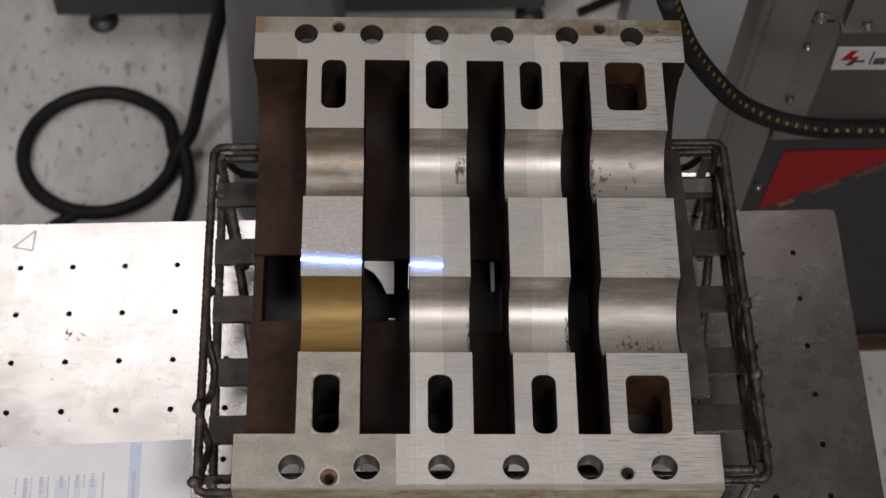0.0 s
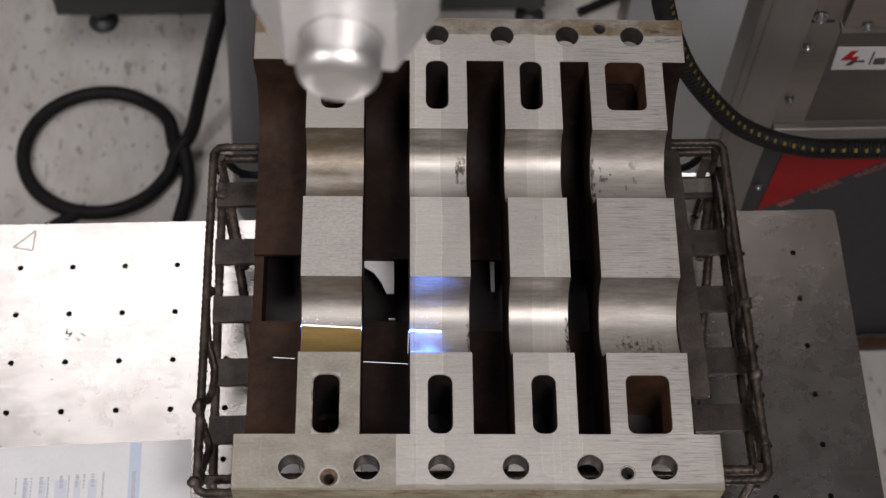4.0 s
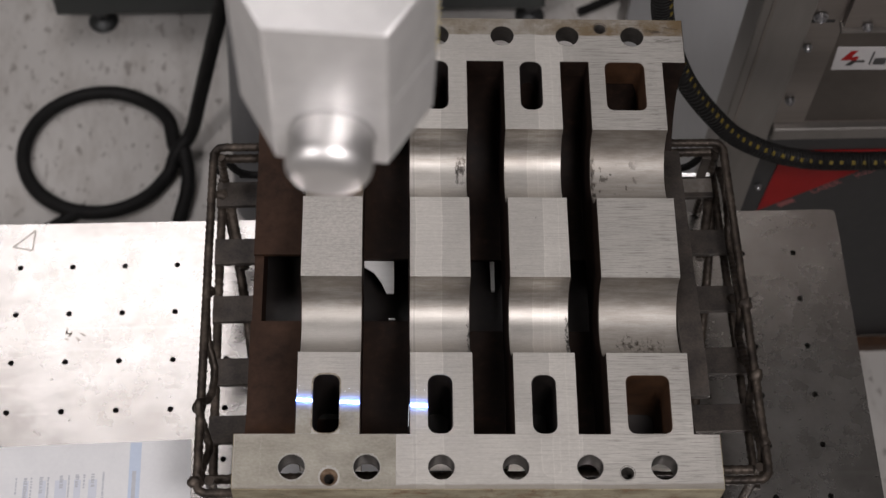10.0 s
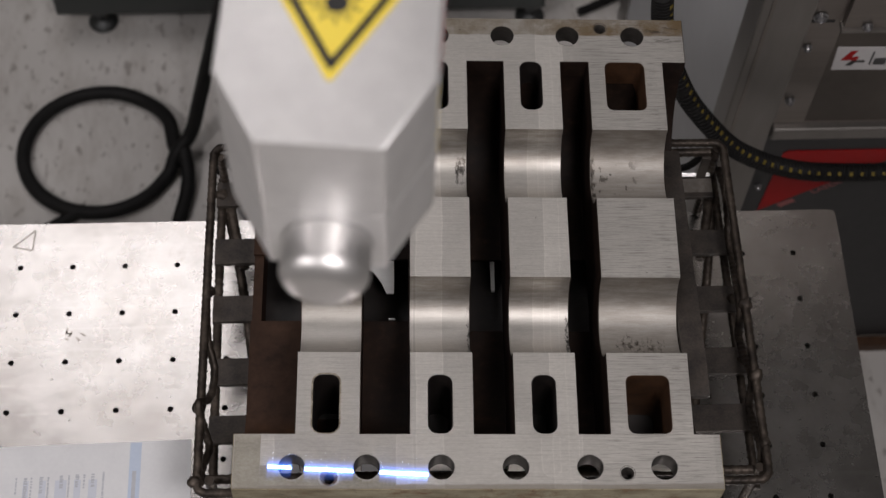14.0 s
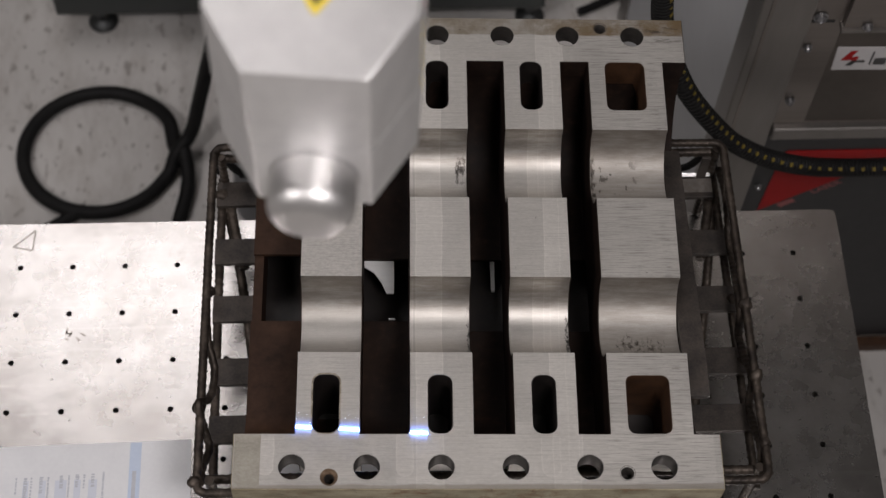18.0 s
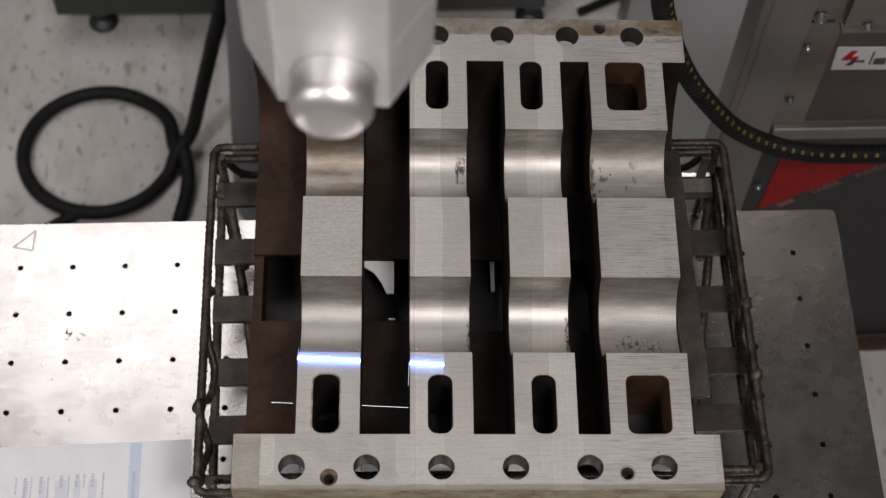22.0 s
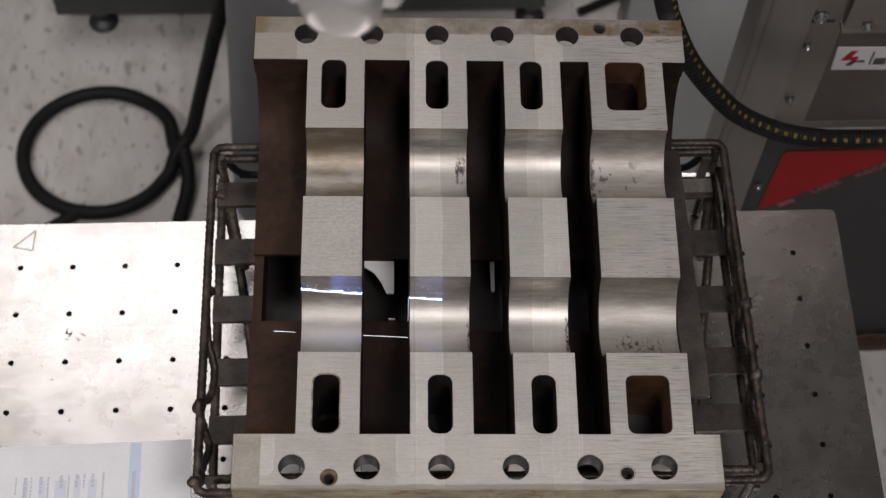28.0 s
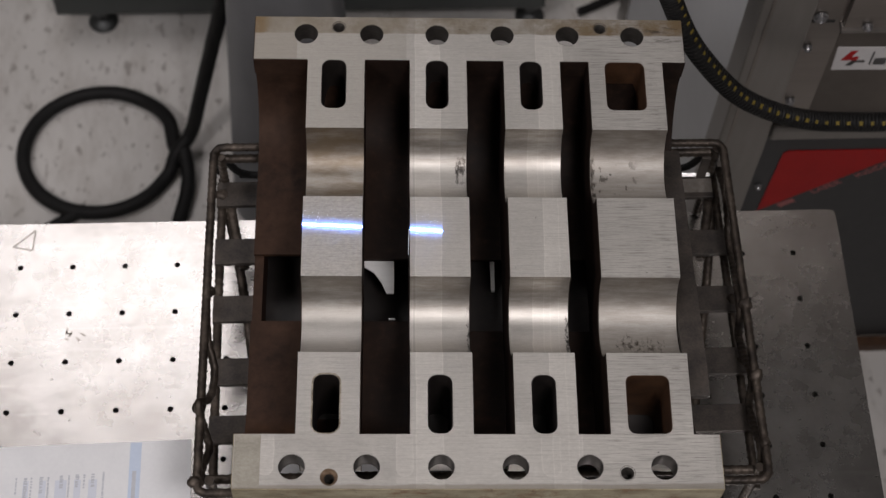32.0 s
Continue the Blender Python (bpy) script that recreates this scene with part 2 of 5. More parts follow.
def raw_casting():
    m, t, b = nodes_of("raw_casting")
    a = noise_node(t, 26, 5, 0.65, (0.8, 1.6, 1.6))
    f = noise_node(t, 240, 4, 0.6)
    base = ramp(t, a, 0, [(0.34, (0.20, 0.165, 0.095)), (0.64, (0.44, 0.395, 0.27))])
    w = noise_node(t, 42, 6, 0.7, (0.7, 1, 1), (6, 2, 1))
    k = ramp(t, w, 0, [(0.54, grey(0)), (0.66, grey(0.85))])
    col = mix_col(t, k.outputs[0], base.outputs[0], (0.20, 0.095, 0.035))
    d = ramp(t, f, 0, [(0.60, grey(0)), (0.72, grey(0.6))])
    col = mix_col(t, d.outputs[0], col, (0.07, 0.05, 0.035))
    t.links.new(col, b.inputs["Base Color"])
    b.inputs["Roughness"].default_value, b.inputs["Metallic"].default_value = 0.6, 0.2
    bump(t, b, f.outputs[0], 0.4, 0.0006)
    return m


CAST = raw_casting()
HOLE = surface("drilled_bore", (0.035, 0.032, 0.029), (0.085, 0.077, 0.070), 0.55, 0.5, 200, (1, 1, 3))
RUSTHOLE = surface("rusty_thread", (0.055, 0.024, 0.012), (0.34, 0.25, 0.17), 0.55, 0.2, 300)
GRIME = surface("handling_film", (0.215, 0.198, 0.158), (0.50, 0.480, 0.420), 0.46, 0.6, 34, (0.8, 1.2, 1), grain=(0.12, 0.0002), fine=420, lo=0.25, hi=0.75)
GOLD = surface("gold_oxide", (0.20, 0.130, 0.040), (0.33, 0.225, 0.075), 0.50, 0.55, 90, (0.4, 2, 2), grain=(0.15, 0.0002))
BAR = surface("scaled_flat_bar", (0.020, 0.019, 0.019), (0.092, 0.076, 0.064), 0.55, 0.4, 55, grain=(0.3, 0.0004))
HEAD = surface("blasted_aluminium", (0.75, 0.745, 0.74), (0.89, 0.885, 0.875), 0.53, 0.80, 60, grain=(0.22, 0.00014), fine=2200)
DOME = surface("turned_aluminium", (0.68, 0.67, 0.66), (0.80, 0.79, 0.78), 0.45, 0.95, 70, grain=(0.20, 0.00012), fine=1800)
FRESH = surface("fresh_rust", (0.026, 0.011, 0.005), (0.095, 0.044, 0.019), 0.6, 0.0, 60, grain=(0.3, 0.0005))
RUSTRIM = surface("stained_rim", (0.075, 0.045, 0.022), (0.40, 0.36, 0.29), 0.55, 0.3, 130, lo=0.38, hi=0.58)
# casting with the shade of the deep slots and channel put into its colour
SHADED_CAST = surface("shaded_casting", (0.0095, 0.0085, 0.0085), (0.026, 0.020, 0.0175), 0.5, 0.0, 90)
# near white, for the lit table showing through the channel openings
GLIMPSE = surface("table_glimpse", (0.74, 0.74, 0.73), (0.84, 0.84, 0.83), 0.45, 0.0, 120, (0.3, 2, 1))
WORN = surface("polished_edge", (0.45, 0.44, 0.43), (0.95, 0.94, 0.93), 0.34, 0.95, 120, (0.4, 2, 1))
SEAM = surface("joint_line", (0.05, 0.05, 0.05), (0.09, 0.09, 0.09), 0.6, 0.3, 80)
CHIPPED = surface("chipped_joint", (0.22, 0.22, 0.21), (0.93, 0.92, 0.90), 0.35, 0.6, 700, lo=0.42, hi=0.55)
WASH = surface("washed_blue_print", (0.62, 0.655, 0.735), (0.66, 0.69, 0.76), 0.7, 0, 40, grain=(0, 0))
YELLOW = surface("yellow_film", (0.80, 0.62, 0.06), (0.88, 0.70, 0.10), 0.4, 0, 60, grain=(0, 0))
BLACK = surface("black_film", (0.012, 0.012, 0.012), (0.02, 0.02, 0.02), 0.45, 0, 60, grain=(0, 0))
RED = surface("red_film", (0.30, 0.005, 0.006), (0.38, 0.010, 0.010), 0.55, 0, 30, grain=(0, 0))
RUBBER = surface("black_rubber", (0.006, 0.006, 0.0065), (0.016, 0.0155, 0.015), 0.55, 0, 60)
PVC = surface("yellow_marks", (0.13, 0.095, 0.018), (0.24, 0.18, 0.035), 0.5, 0, 60)
ALU = surface("brushed_aluminium", (0.20, 0.19, 0.178), (0.29, 0.275, 0.26), 0.42, 0.85, 12, (1, 1, 0.15), grain=(0.1, 0.0002))
SHEET = surface("stainless_sheet", (0.20, 0.18, 0.165), (0.28, 0.255, 0.235), 0.36, 0.9, 6, (0.2, 1, 2.5), grain=(0.06, 0.0002))
PANEL = surface("grey_painted_panel", (0.50, 0.51, 0.525), (0.58, 0.59, 0.605), 0.5, 0, 5, grain=(0.05, 0.0002))
GREEN = surface("dark_painted_steel", (0.040, 0.046, 0.045), (0.065, 0.072, 0.070), 0.5, 0.1, 9, grain=(0.1, 0.0003))
POST = surface("grey_painted_post", (0.125, 0.128, 0.136), (0.165, 0.168, 0.178), 0.45, 0, 8, grain=(0.05, 0.0002))
ZINC = surface("zinc_plated", (0.28, 0.28, 0.29), (0.45, 0.45, 0.46), 0.38, 0.95, 120)
DARKPANEL = surface("dark_grey_panel", (0.017, 0.017, 0.0185), (0.025, 0.026, 0.0275), 0.5, 0, 5, grain=(0.05, 0.0002))
DULL = surface("dull_zinc", (0.05, 0.053, 0.055), (0.12, 0.125, 0.125), 0.45, 0.8, 120)
# stainless sheet where it reflects little, with that dimness put into the colour
DIM_SHEET = surface("dim_sheet", (0.060, 0.050, 0.042), (0.105, 0.090, 0.077), 0.42, 0.35, 8, grain=(0.05, 0.0002))
WHITE = surface("white_label", (0.52, 0.51, 0.51), (0.60, 0.59, 0.59), 0.4, 0, 40, grain=(0, 0))
FADED = surface("faded_lettering", (0.30, 0.085, 0.085), (0.36, 0.125, 0.12), 0.5, 0, 60, grain=(0, 0))
PAPER = surface("paper", (0.72, 0.73, 0.75), (0.80, 0.81, 0.82), 0.7, 0, 30, grain=(0.05, 0.0002))
INK = surface("pale_blue_print", (0.52, 0.60, 0.74), (0.58, 0.66, 0.79), 0.7, 0, 300, grain=(0, 0))
INKGREY = surface("grey_print", (0.45, 0.47, 0.52), (0.58, 0.60, 0.64), 0.7, 0, 300, grain=(0, 0))
WALL = surface("wall_paint", (0.44, 0.44, 0.43), (0.52, 0.52, 0.51), 0.8, 0, 3, grain=(0.1, 0.0005))
CEIL = surface("ceiling_paint", (0.34, 0.34, 0.335), (0.40, 0.40, 0.39), 0.85, 0, 3, grain=(0.1, 0.0005))
SCORE = surface("scratch_mark", (0.30, 0.27, 0.235), (0.46, 0.43, 0.40), 0.5, 0.9, 300, grain=(0, 0))
SCRIBE = surface("faint_scribe", (0.36, 0.335, 0.30), (0.50, 0.475, 0.445), 0.4, 1.0, 160, grain=(0, 0))

for mat in (RED, RUBBER, PVC):
    mat.node_tree.nodes["Principled BSDF"].inputs["Specular IOR Level"].default_value = 0.22


def table_steel():
    m, t, b = nodes_of("worn_table_steel")
    a = noise_node(t, 6, 5, 0.6)
    c = noise_node(t, 21, 6, 0.68, (1, 1.3, 1), (5, 1, 0))
    g = noise_node(t, 900, 3, 0.6)
    v = math_node(t, "ADD", math_node(t, "MULTIPLY", a.outputs[0], 0.55), math_node(t, "MULTIPLY", c.outputs[0], 0.45))
    r = t.nodes.new("ShaderNodeValToRGB")
    t.links.new(v, r.inputs[0])
    e = r.color_ramp.elements
    e[0].position, e[0].color = 0.36, (0.34, 0.326, 0.312, 1)
    e[1].position, e[1].color = 0.60, (0.535, 0.525, 0.512, 1)
    col = r.outputs[0]
    # brown-grey soiling
    d = noise_node(t, 48, 6, 0.72)
    k = ramp(t, d, 0, [(0.55, grey(0)), (0.76, grey(0.40))])
    col = mix_col(t, k.outputs[0], col, (0.30, 0.262, 0.225))
    w = noise_node(t, 9, 6, 0.72, (1.2, 0.9, 1), (3, 8, 0))
    k = ramp(t, w, 0, [(0.50, grey(0)), (0.74, grey(0.38))])
    col = mix_col(t, k.outputs[0], col, (0.40, 0.368, 0.335))
    # a few drips and wiping marks
    p = noise_node(t, 17, 7, 0.75, (1.5, 0.7, 1), (9, 3, 0))
    k = ramp(t, p, 0, [(0.66, grey(0)), (0.75, grey(0.55))])
    col = mix_col(t, k.outputs[0], col, (0.27, 0.225, 0.18))
    w = noise_node(t, 20, 3, 0.5, (0.07, 9, 1), (1, 4, 0))
    k = ramp(t, w, 0, [(0.60, grey(0)), (0.70, grey(0.22))])
    col = mix_col(t, k.outputs[0], col, (0.60, 0.59, 0.58))
    t.links.new(col, b.inputs["Base Color"])
    b.inputs["Metallic"].default_value = 1.0
    t.links.new(math_node(t, "ADD", math_node(t, "ADD", math_node(t, "MULTIPLY", a.outputs[0], 0.14), math_node(t, "MULTIPLY", d.outputs[0], 0.10)), 0.15), b.inputs["Roughness"])
    bump(t, b, g.outputs[0], 0.15, 0.0002)
    return m


def floor_vinyl():
    m, t, b = nodes_of("flecked_vinyl")
    a = noise_node(t, 3, 4, 0.6)
    base = ramp(t, a, 0, [(0.35, (0.64, 0.622, 0.597)), (0.65, (0.74, 0.722, 0.695))])
    f = noise_node(t, 46, 2, 0.5, (1.3, 0.6, 1), (1.3, 0.2, 0))
    k = ramp(t, f, 0, [(0.62, grey(0)), (0.70, grey(0.9))])
    g = noise_node(t, 60, 3, 0.55, (1.0, 0.7, 1), (4.3, 2.2, 0))
    k2 = ramp(t, g, 0, [(0.62, grey(0)), (0.68, grey(0.7))])
    col = mix_col(t, math_node(t, "MULTIPLY", k.outputs[0], 0.75), base.outputs[0], (0.25, 0.22, 0.20))
    col = mix_col(t, k2.outputs[0], col, (0.26, 0.24, 0.22))
    # trodden-in dirt
    h = noise_node(t, 9, 6, 0.7, (2.2, 0.8, 1), (2, 7, 0))
    k3 = ramp(t, h, 0, [(0.45, grey(0)), (0.72, grey(0.55))])
    col = mix_col(t, k3.outputs[0], col, (0.36, 0.325, 0.285))
    t.links.new(col, b.inputs["Base Color"])
    b.inputs["Roughness"].default_value = 0.42
    return m


def rebar_steel():
    m, t, b = nodes_of("rusty_rebar")
    a = noise_node(t, 60, 5, 0.65)
    base = ramp(t, a, 0, [(0.35, (0.028, 0.022, 0.018)), (0.55, (0.075, 0.060, 0.048)), (0.74, (0.17, 0.14, 0.115))])
    link(t, base, 0, b, "Base Color")
    b.inputs["Metallic"].default_value, b.inputs["Roughness"].default_value = 0.6, 0.5
    bump(t, b, a.outputs[0], 0.4, 0.0008)
    return m


def glow(name, colour, strength):
    m, t, b = nodes_of(name)
    b.inputs["Base Color"].default_value = (0.8, 0.85, 0.9, 1)
    b.inputs["Emission Color"].default_value = (*colour, 1)
    b.inputs["Emission Strength"].default_value = strength
    return m


TABLE, VINYL, REBAR = table_steel(), floor_vinyl(), rebar_steel()
PLASMA = glow("laser_plasma", (0.12, 0.30, 1.0), 70.0)
SHEATH = glow("laser_sheath", (0.13, 0.33, 1.0), 26.0)


def soft_halo():
    """Painted glow: a blue halo that only adds light and thins out away from the line."""
    m = bpy.data.materials.new("laser_halo")
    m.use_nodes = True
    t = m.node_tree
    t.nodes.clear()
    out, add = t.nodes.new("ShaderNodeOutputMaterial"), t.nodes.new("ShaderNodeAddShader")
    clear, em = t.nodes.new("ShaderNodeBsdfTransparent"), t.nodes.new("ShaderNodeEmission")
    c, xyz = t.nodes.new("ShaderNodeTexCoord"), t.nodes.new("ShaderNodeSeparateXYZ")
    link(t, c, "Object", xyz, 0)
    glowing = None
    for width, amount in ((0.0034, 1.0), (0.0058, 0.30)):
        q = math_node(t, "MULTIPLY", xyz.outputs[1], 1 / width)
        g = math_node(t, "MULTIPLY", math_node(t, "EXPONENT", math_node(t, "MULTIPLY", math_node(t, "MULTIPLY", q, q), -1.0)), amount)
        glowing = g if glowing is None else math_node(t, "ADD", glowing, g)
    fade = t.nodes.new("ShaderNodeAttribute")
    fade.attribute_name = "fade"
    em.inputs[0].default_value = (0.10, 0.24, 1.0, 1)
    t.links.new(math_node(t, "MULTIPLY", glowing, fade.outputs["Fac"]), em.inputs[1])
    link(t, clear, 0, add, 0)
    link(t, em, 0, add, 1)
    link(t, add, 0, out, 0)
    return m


HALO = soft_halo()
# extra strong emitter, only there to light the second bore blue
FLARE = glow("laser_flare", (0.05, 0.22, 1.0), 190.0)
TIP = glow("laser_trace", (0.92, 0.95, 1.0), 1.2)
FAINT = glow("faint_trace", (0.92, 0.93, 1.0), 0.55)
SPARK = glow("hot_spark", (0.75, 0.85, 1.0), 2.0)

# ---- mesh helpers ----


def part(name, bm, material, parent=None, label="", smooth=0):
    me = bpy.data.meshes.new(name)
    bmesh.ops.recalc_face_normals(bm, faces=bm.faces)
    bm.to_mesh(me)
    bm.free()
    me.materials.append(material)
    ob = new(name, me)
    if parent:
        ob.parent = parent
    if label:
        tagged(ob, label)
    if smooth:
        me.shade_smooth()
        me.set_sharp_from_angle(angle=radians(smooth))
    return ob


def bevelled(ob, width, segments=2, angle=35):
    mod = ob.modifiers.new("edges", "BEVEL")
    mod.width, mod.segments, mod.limit_method, mod.angle_limit = width, segments, "ANGLE", radians(angle)
    mod.harden_normals = False
    return ob


def empty(name, m, label, category, group="", kind=""):
    ob = new(name)
    ob.matrix_world = m
    return tagged(ob, label, category, group, kind)


def box(x0, x1, y0, y1, z0, z1, bm=None, m=None):
    bm = bm or bmesh.new()
    vs = [bm.verts.new(p) for p in ((x0, y0, z0), (x1, y0, z0), (x1, y1, z0), (x0, y1, z0), (x0, y0, z1), (x1, y0, z1), (x1, y1, z1), (x0, y1, z1))]
    for f in ((0, 3, 2, 1), (4, 5, 6, 7), (0, 1, 5, 4), (1, 2, 6, 5), (2, 3, 7, 6), (3, 0, 4, 7)):
        bm.faces.new([vs[i] for i in f])
    if m:
        bmesh.ops.transform(bm, matrix=m, verts=vs)
    return bm


def prism(outer, holes, a, b, axis="z"):
    """An outline with holes, drawn out from a to b along an axis; the outline lies in the other two (x: y, z)."""
    bm = bmesh.new()
    put = {"z": lambda p, h: (p[0], p[1], h), "x": lambda p, h: (h, p[0], p[1]), "y": lambda p, h: (p[0], h, p[1])}[axis]
    rims = []
    for loop in (outer, *holes):
        lo = [bm.verts.new(put(p, a)) for p in loop]
        hi = [bm.verts.new(put(p, b)) for p in loop]
        n = len(loop)
        for i in range(n):
            bm.faces.new((lo[i], lo[(i + 1) % n], hi[(i + 1) % n], hi[i]))
        rims.append((lo, hi))
    for k in (0, 1):
        edges = []
        for pair in rims:
            vs = pair[k]
            for i in range(len(vs)):
                edges.append(bm.edges.get((vs[i], vs[(i + 1) % len(vs)])))
        bmesh.ops.triangle_fill(bm, use_beauty=True, use_dissolve=False, edges=edges)
    return bm


def circle(x, y, r, n=24):
    return [(x + r * math.cos(2 * math.pi * i / n), y + r * math.sin(2 * math.pi * i / n)) for i in range(n)]


def rounded(x0, x1, y0, y1, r, n=5):
    pts = []
    for cx, cy, a0 in ((x1 - r, y1 - r, 0), (x0 + r, y1 - r, 90), (x0 + r, y0 + r, 180), (x1 - r, y0 + r, 270)):
        for i in range(n + 1):
            a = radians(a0 + 90 * i / n)
            pts.append((cx + r * math.cos(a), cy + r * math.sin(a)))
    return pts


def smooth_path(points, steps=10):
    """A round curve through the points."""
    p = [Vector(q) for q in points]
    p = [2 * p[0] - p[1]] + p + [2 * p[-1] - p[-2]]
    out = []
    for i in range(1, len(p) - 2):
        for k in range(steps):
            s = k / steps
            a, b, c, d = p[i - 1:i + 3]
            out.append(0.5 * (2 * b + (c - a) * s + (2 * a - 5 * b + 4 * c - d) * s * s + (3 * b - a - 3 * c + d) * s ** 3))
    return out + [p[-2]]


def tube(path, radius, sides=10, bm=None, closed=False):
    """A round rod along a path; radius is a number or a function of the step."""
    bm = bm or bmesh.new()
    pts = [Vector(q) for q in path]
    n = len(pts)
    rings = []
    up = Vector((0.137, 0.31, 0.94))
    for i, q in enumerate(pts):
        d = (pts[(i + 1) % n] - pts[i - 1]) if closed else (pts[min(i + 1, n - 1)] - pts[max(i - 1, 0)])
        d.normalize()
        u = (up - d * up.dot(d)).normalized()
        w = d.cross(u)
        up = u
        r = radius(i) if callable(radius) else radius
        rings.append([bm.verts.new(q + r * (u * math.cos(2 * math.pi * k / sides) + w * math.sin(2 * math.pi * k / sides))) for k in range(sides)])
    for i in range(n if closed else n - 1):
        a, b = rings[i], rings[(i + 1) % n]
        for k in range(sides):
            bm.faces.new((a[k], a[(k + 1) % sides], b[(k + 1) % sides], b[k]))
    if not closed:
        bm.faces.new(rings[0][::-1])
        bm.faces.new(rings[-1])
    return bm


def lathe(profile, sides=40, bm=None, axis="z"):
    """A turned body from (radius, height) pairs."""
    bm = bm or bmesh.new()
    rings = []
    for r, h in profile:
        if r < 1e-6:
            rings.append([bm.verts.new((0, 0, h))])
        else:
            rings.append([bm.verts.new((r * math.cos(2 * math.pi * k / sides), r * math.sin(2 * math.pi * k / sides), h)) for k in range(sides)])
    for a, b in zip(rings, rings[1:]):
        for k in range(sides):
            j = (k + 1) % sides
            if len(a) == 1:
                bm.faces.new((a[0], b[j], b[k]))
            elif len(b) == 1:
                bm.faces.new((a[k], a[j], b[0]))
            else:
                bm.faces.new((a[k], a[j], b[j], b[k]))
    if axis == "y":  # height runs towards -y
        bmesh.ops.rotate(bm, verts=bm.verts, matrix=Matrix.Rotation(radians(90), 3, "X"))
    return bm


# ---- the room ----
def room():
    f = part("floor", box(-3.5, 4.0, -3.5, 3.2, -0.06, 0.0), VINYL)
    tagged(f, "light grey vinyl floor with brown flecks", "floor", kind="structure")
    c = part("ceiling", box(-3.5, 4.0, -3.5, 3.2, 2.80, 2.86), CEIL)
    tagged(c, "plain grey workshop ceiling", "ceiling", kind="structure")
    for name, b in (("wall_north", (-3.6, 4.1, 3.2, 3.3, 0, 2.8)), ("wall_south", (-3.6, 4.1, -3.6, -3.5, 0, 2.8)),
                    ("wall_west", (-3.6, -3.5, -3.5, 3.2, 0, 2.8)), ("wall_east", (4.0, 4.1, -3.5, 3.2, 0, 2.8))):
        tagged(part(name, box(*b), WALL), "plain pale painted workshop wall", "wall", kind="structure")


def ceiling_rail():
    th = empty("ceiling_rail", pose(-0.06, 0, 2.8), "plain grey rail under the ceiling that carries the laser head", "rail")
    part("channel", box(-0.07, 0.07, -0.9, 0.7, -0.072, -0.0605), POST, th)
    for x in (-0.07, 0.0605):
        part("flange", box(x, x + 0.0095, -0.9, 0.7, -0.060, 0.0), POST, th)


# ---- the perforated table ----
TOP = 0.75


def work_table():
    th = empty("work_table", pose(0, 0, 0), "worn stainless steel work table with a grid of drilled holes", "table")
    x0, x1, y0, y1 = -0.80, 0.4235, -0.62, 0.068
    holes = []
    for i in range(-8, 16):
        for j in range(0, 13):
            holes.append(circle(-0.375 + 0.05 * i, 0.02 - 0.05 * j, 0.0029, 10))
    part("table_plate", prism(rounded(x0, x1, y0, y1, 0.006, 3), holes, TOP - 0.012, TOP), TABLE, th)
    for a, b in (((-0.79, 0.41), (-0.60, -0.56)), ((-0.79, 0.41), (0.0, 0.04))):
        part("rail", box(a[0], a[1], b[0], b[1], TOP - 0.06, TOP - 0.012), GREEN, th)
    part("under_shelf", box(-0.79, 0.41, -0.60, 0.04, TOP - 0.075, TOP - 0.0605), SHEET, th)
    for x in (-0.77, 0.37):
        for y in (-0.58, 0.0):
            part("leg", box(x, x + 0.04, y, y + 0.04, 0, TOP - 0.0752), GREEN, th)


room()
ceiling_rail()
work_table()

# ---- the bearing housing on its tray ----
BLOCK = pose(0.045, -0.078, 0.97, 0.9725, 0.4237, -1.399)
BEAMS = ((-0.1378, -0.0884), (-0.0490, 0.0003), (0.0328, 0.0820), (0.1073, 0.1720))
N0, N1, S0, S1 = 0.1770, 0.2215, -0.1697, -0.2138
BORES = ((0.0738, 0.0334), (-0.06715, 0.03355))


def arc(y, r, a0, a1, n=24):
    return [(y + r * math.cos(radians(a0 + (a1 - a0) * i / n)), r * math.sin(radians(a0 + (a1 - a0) * i / n))) for i in range(n + 1)]


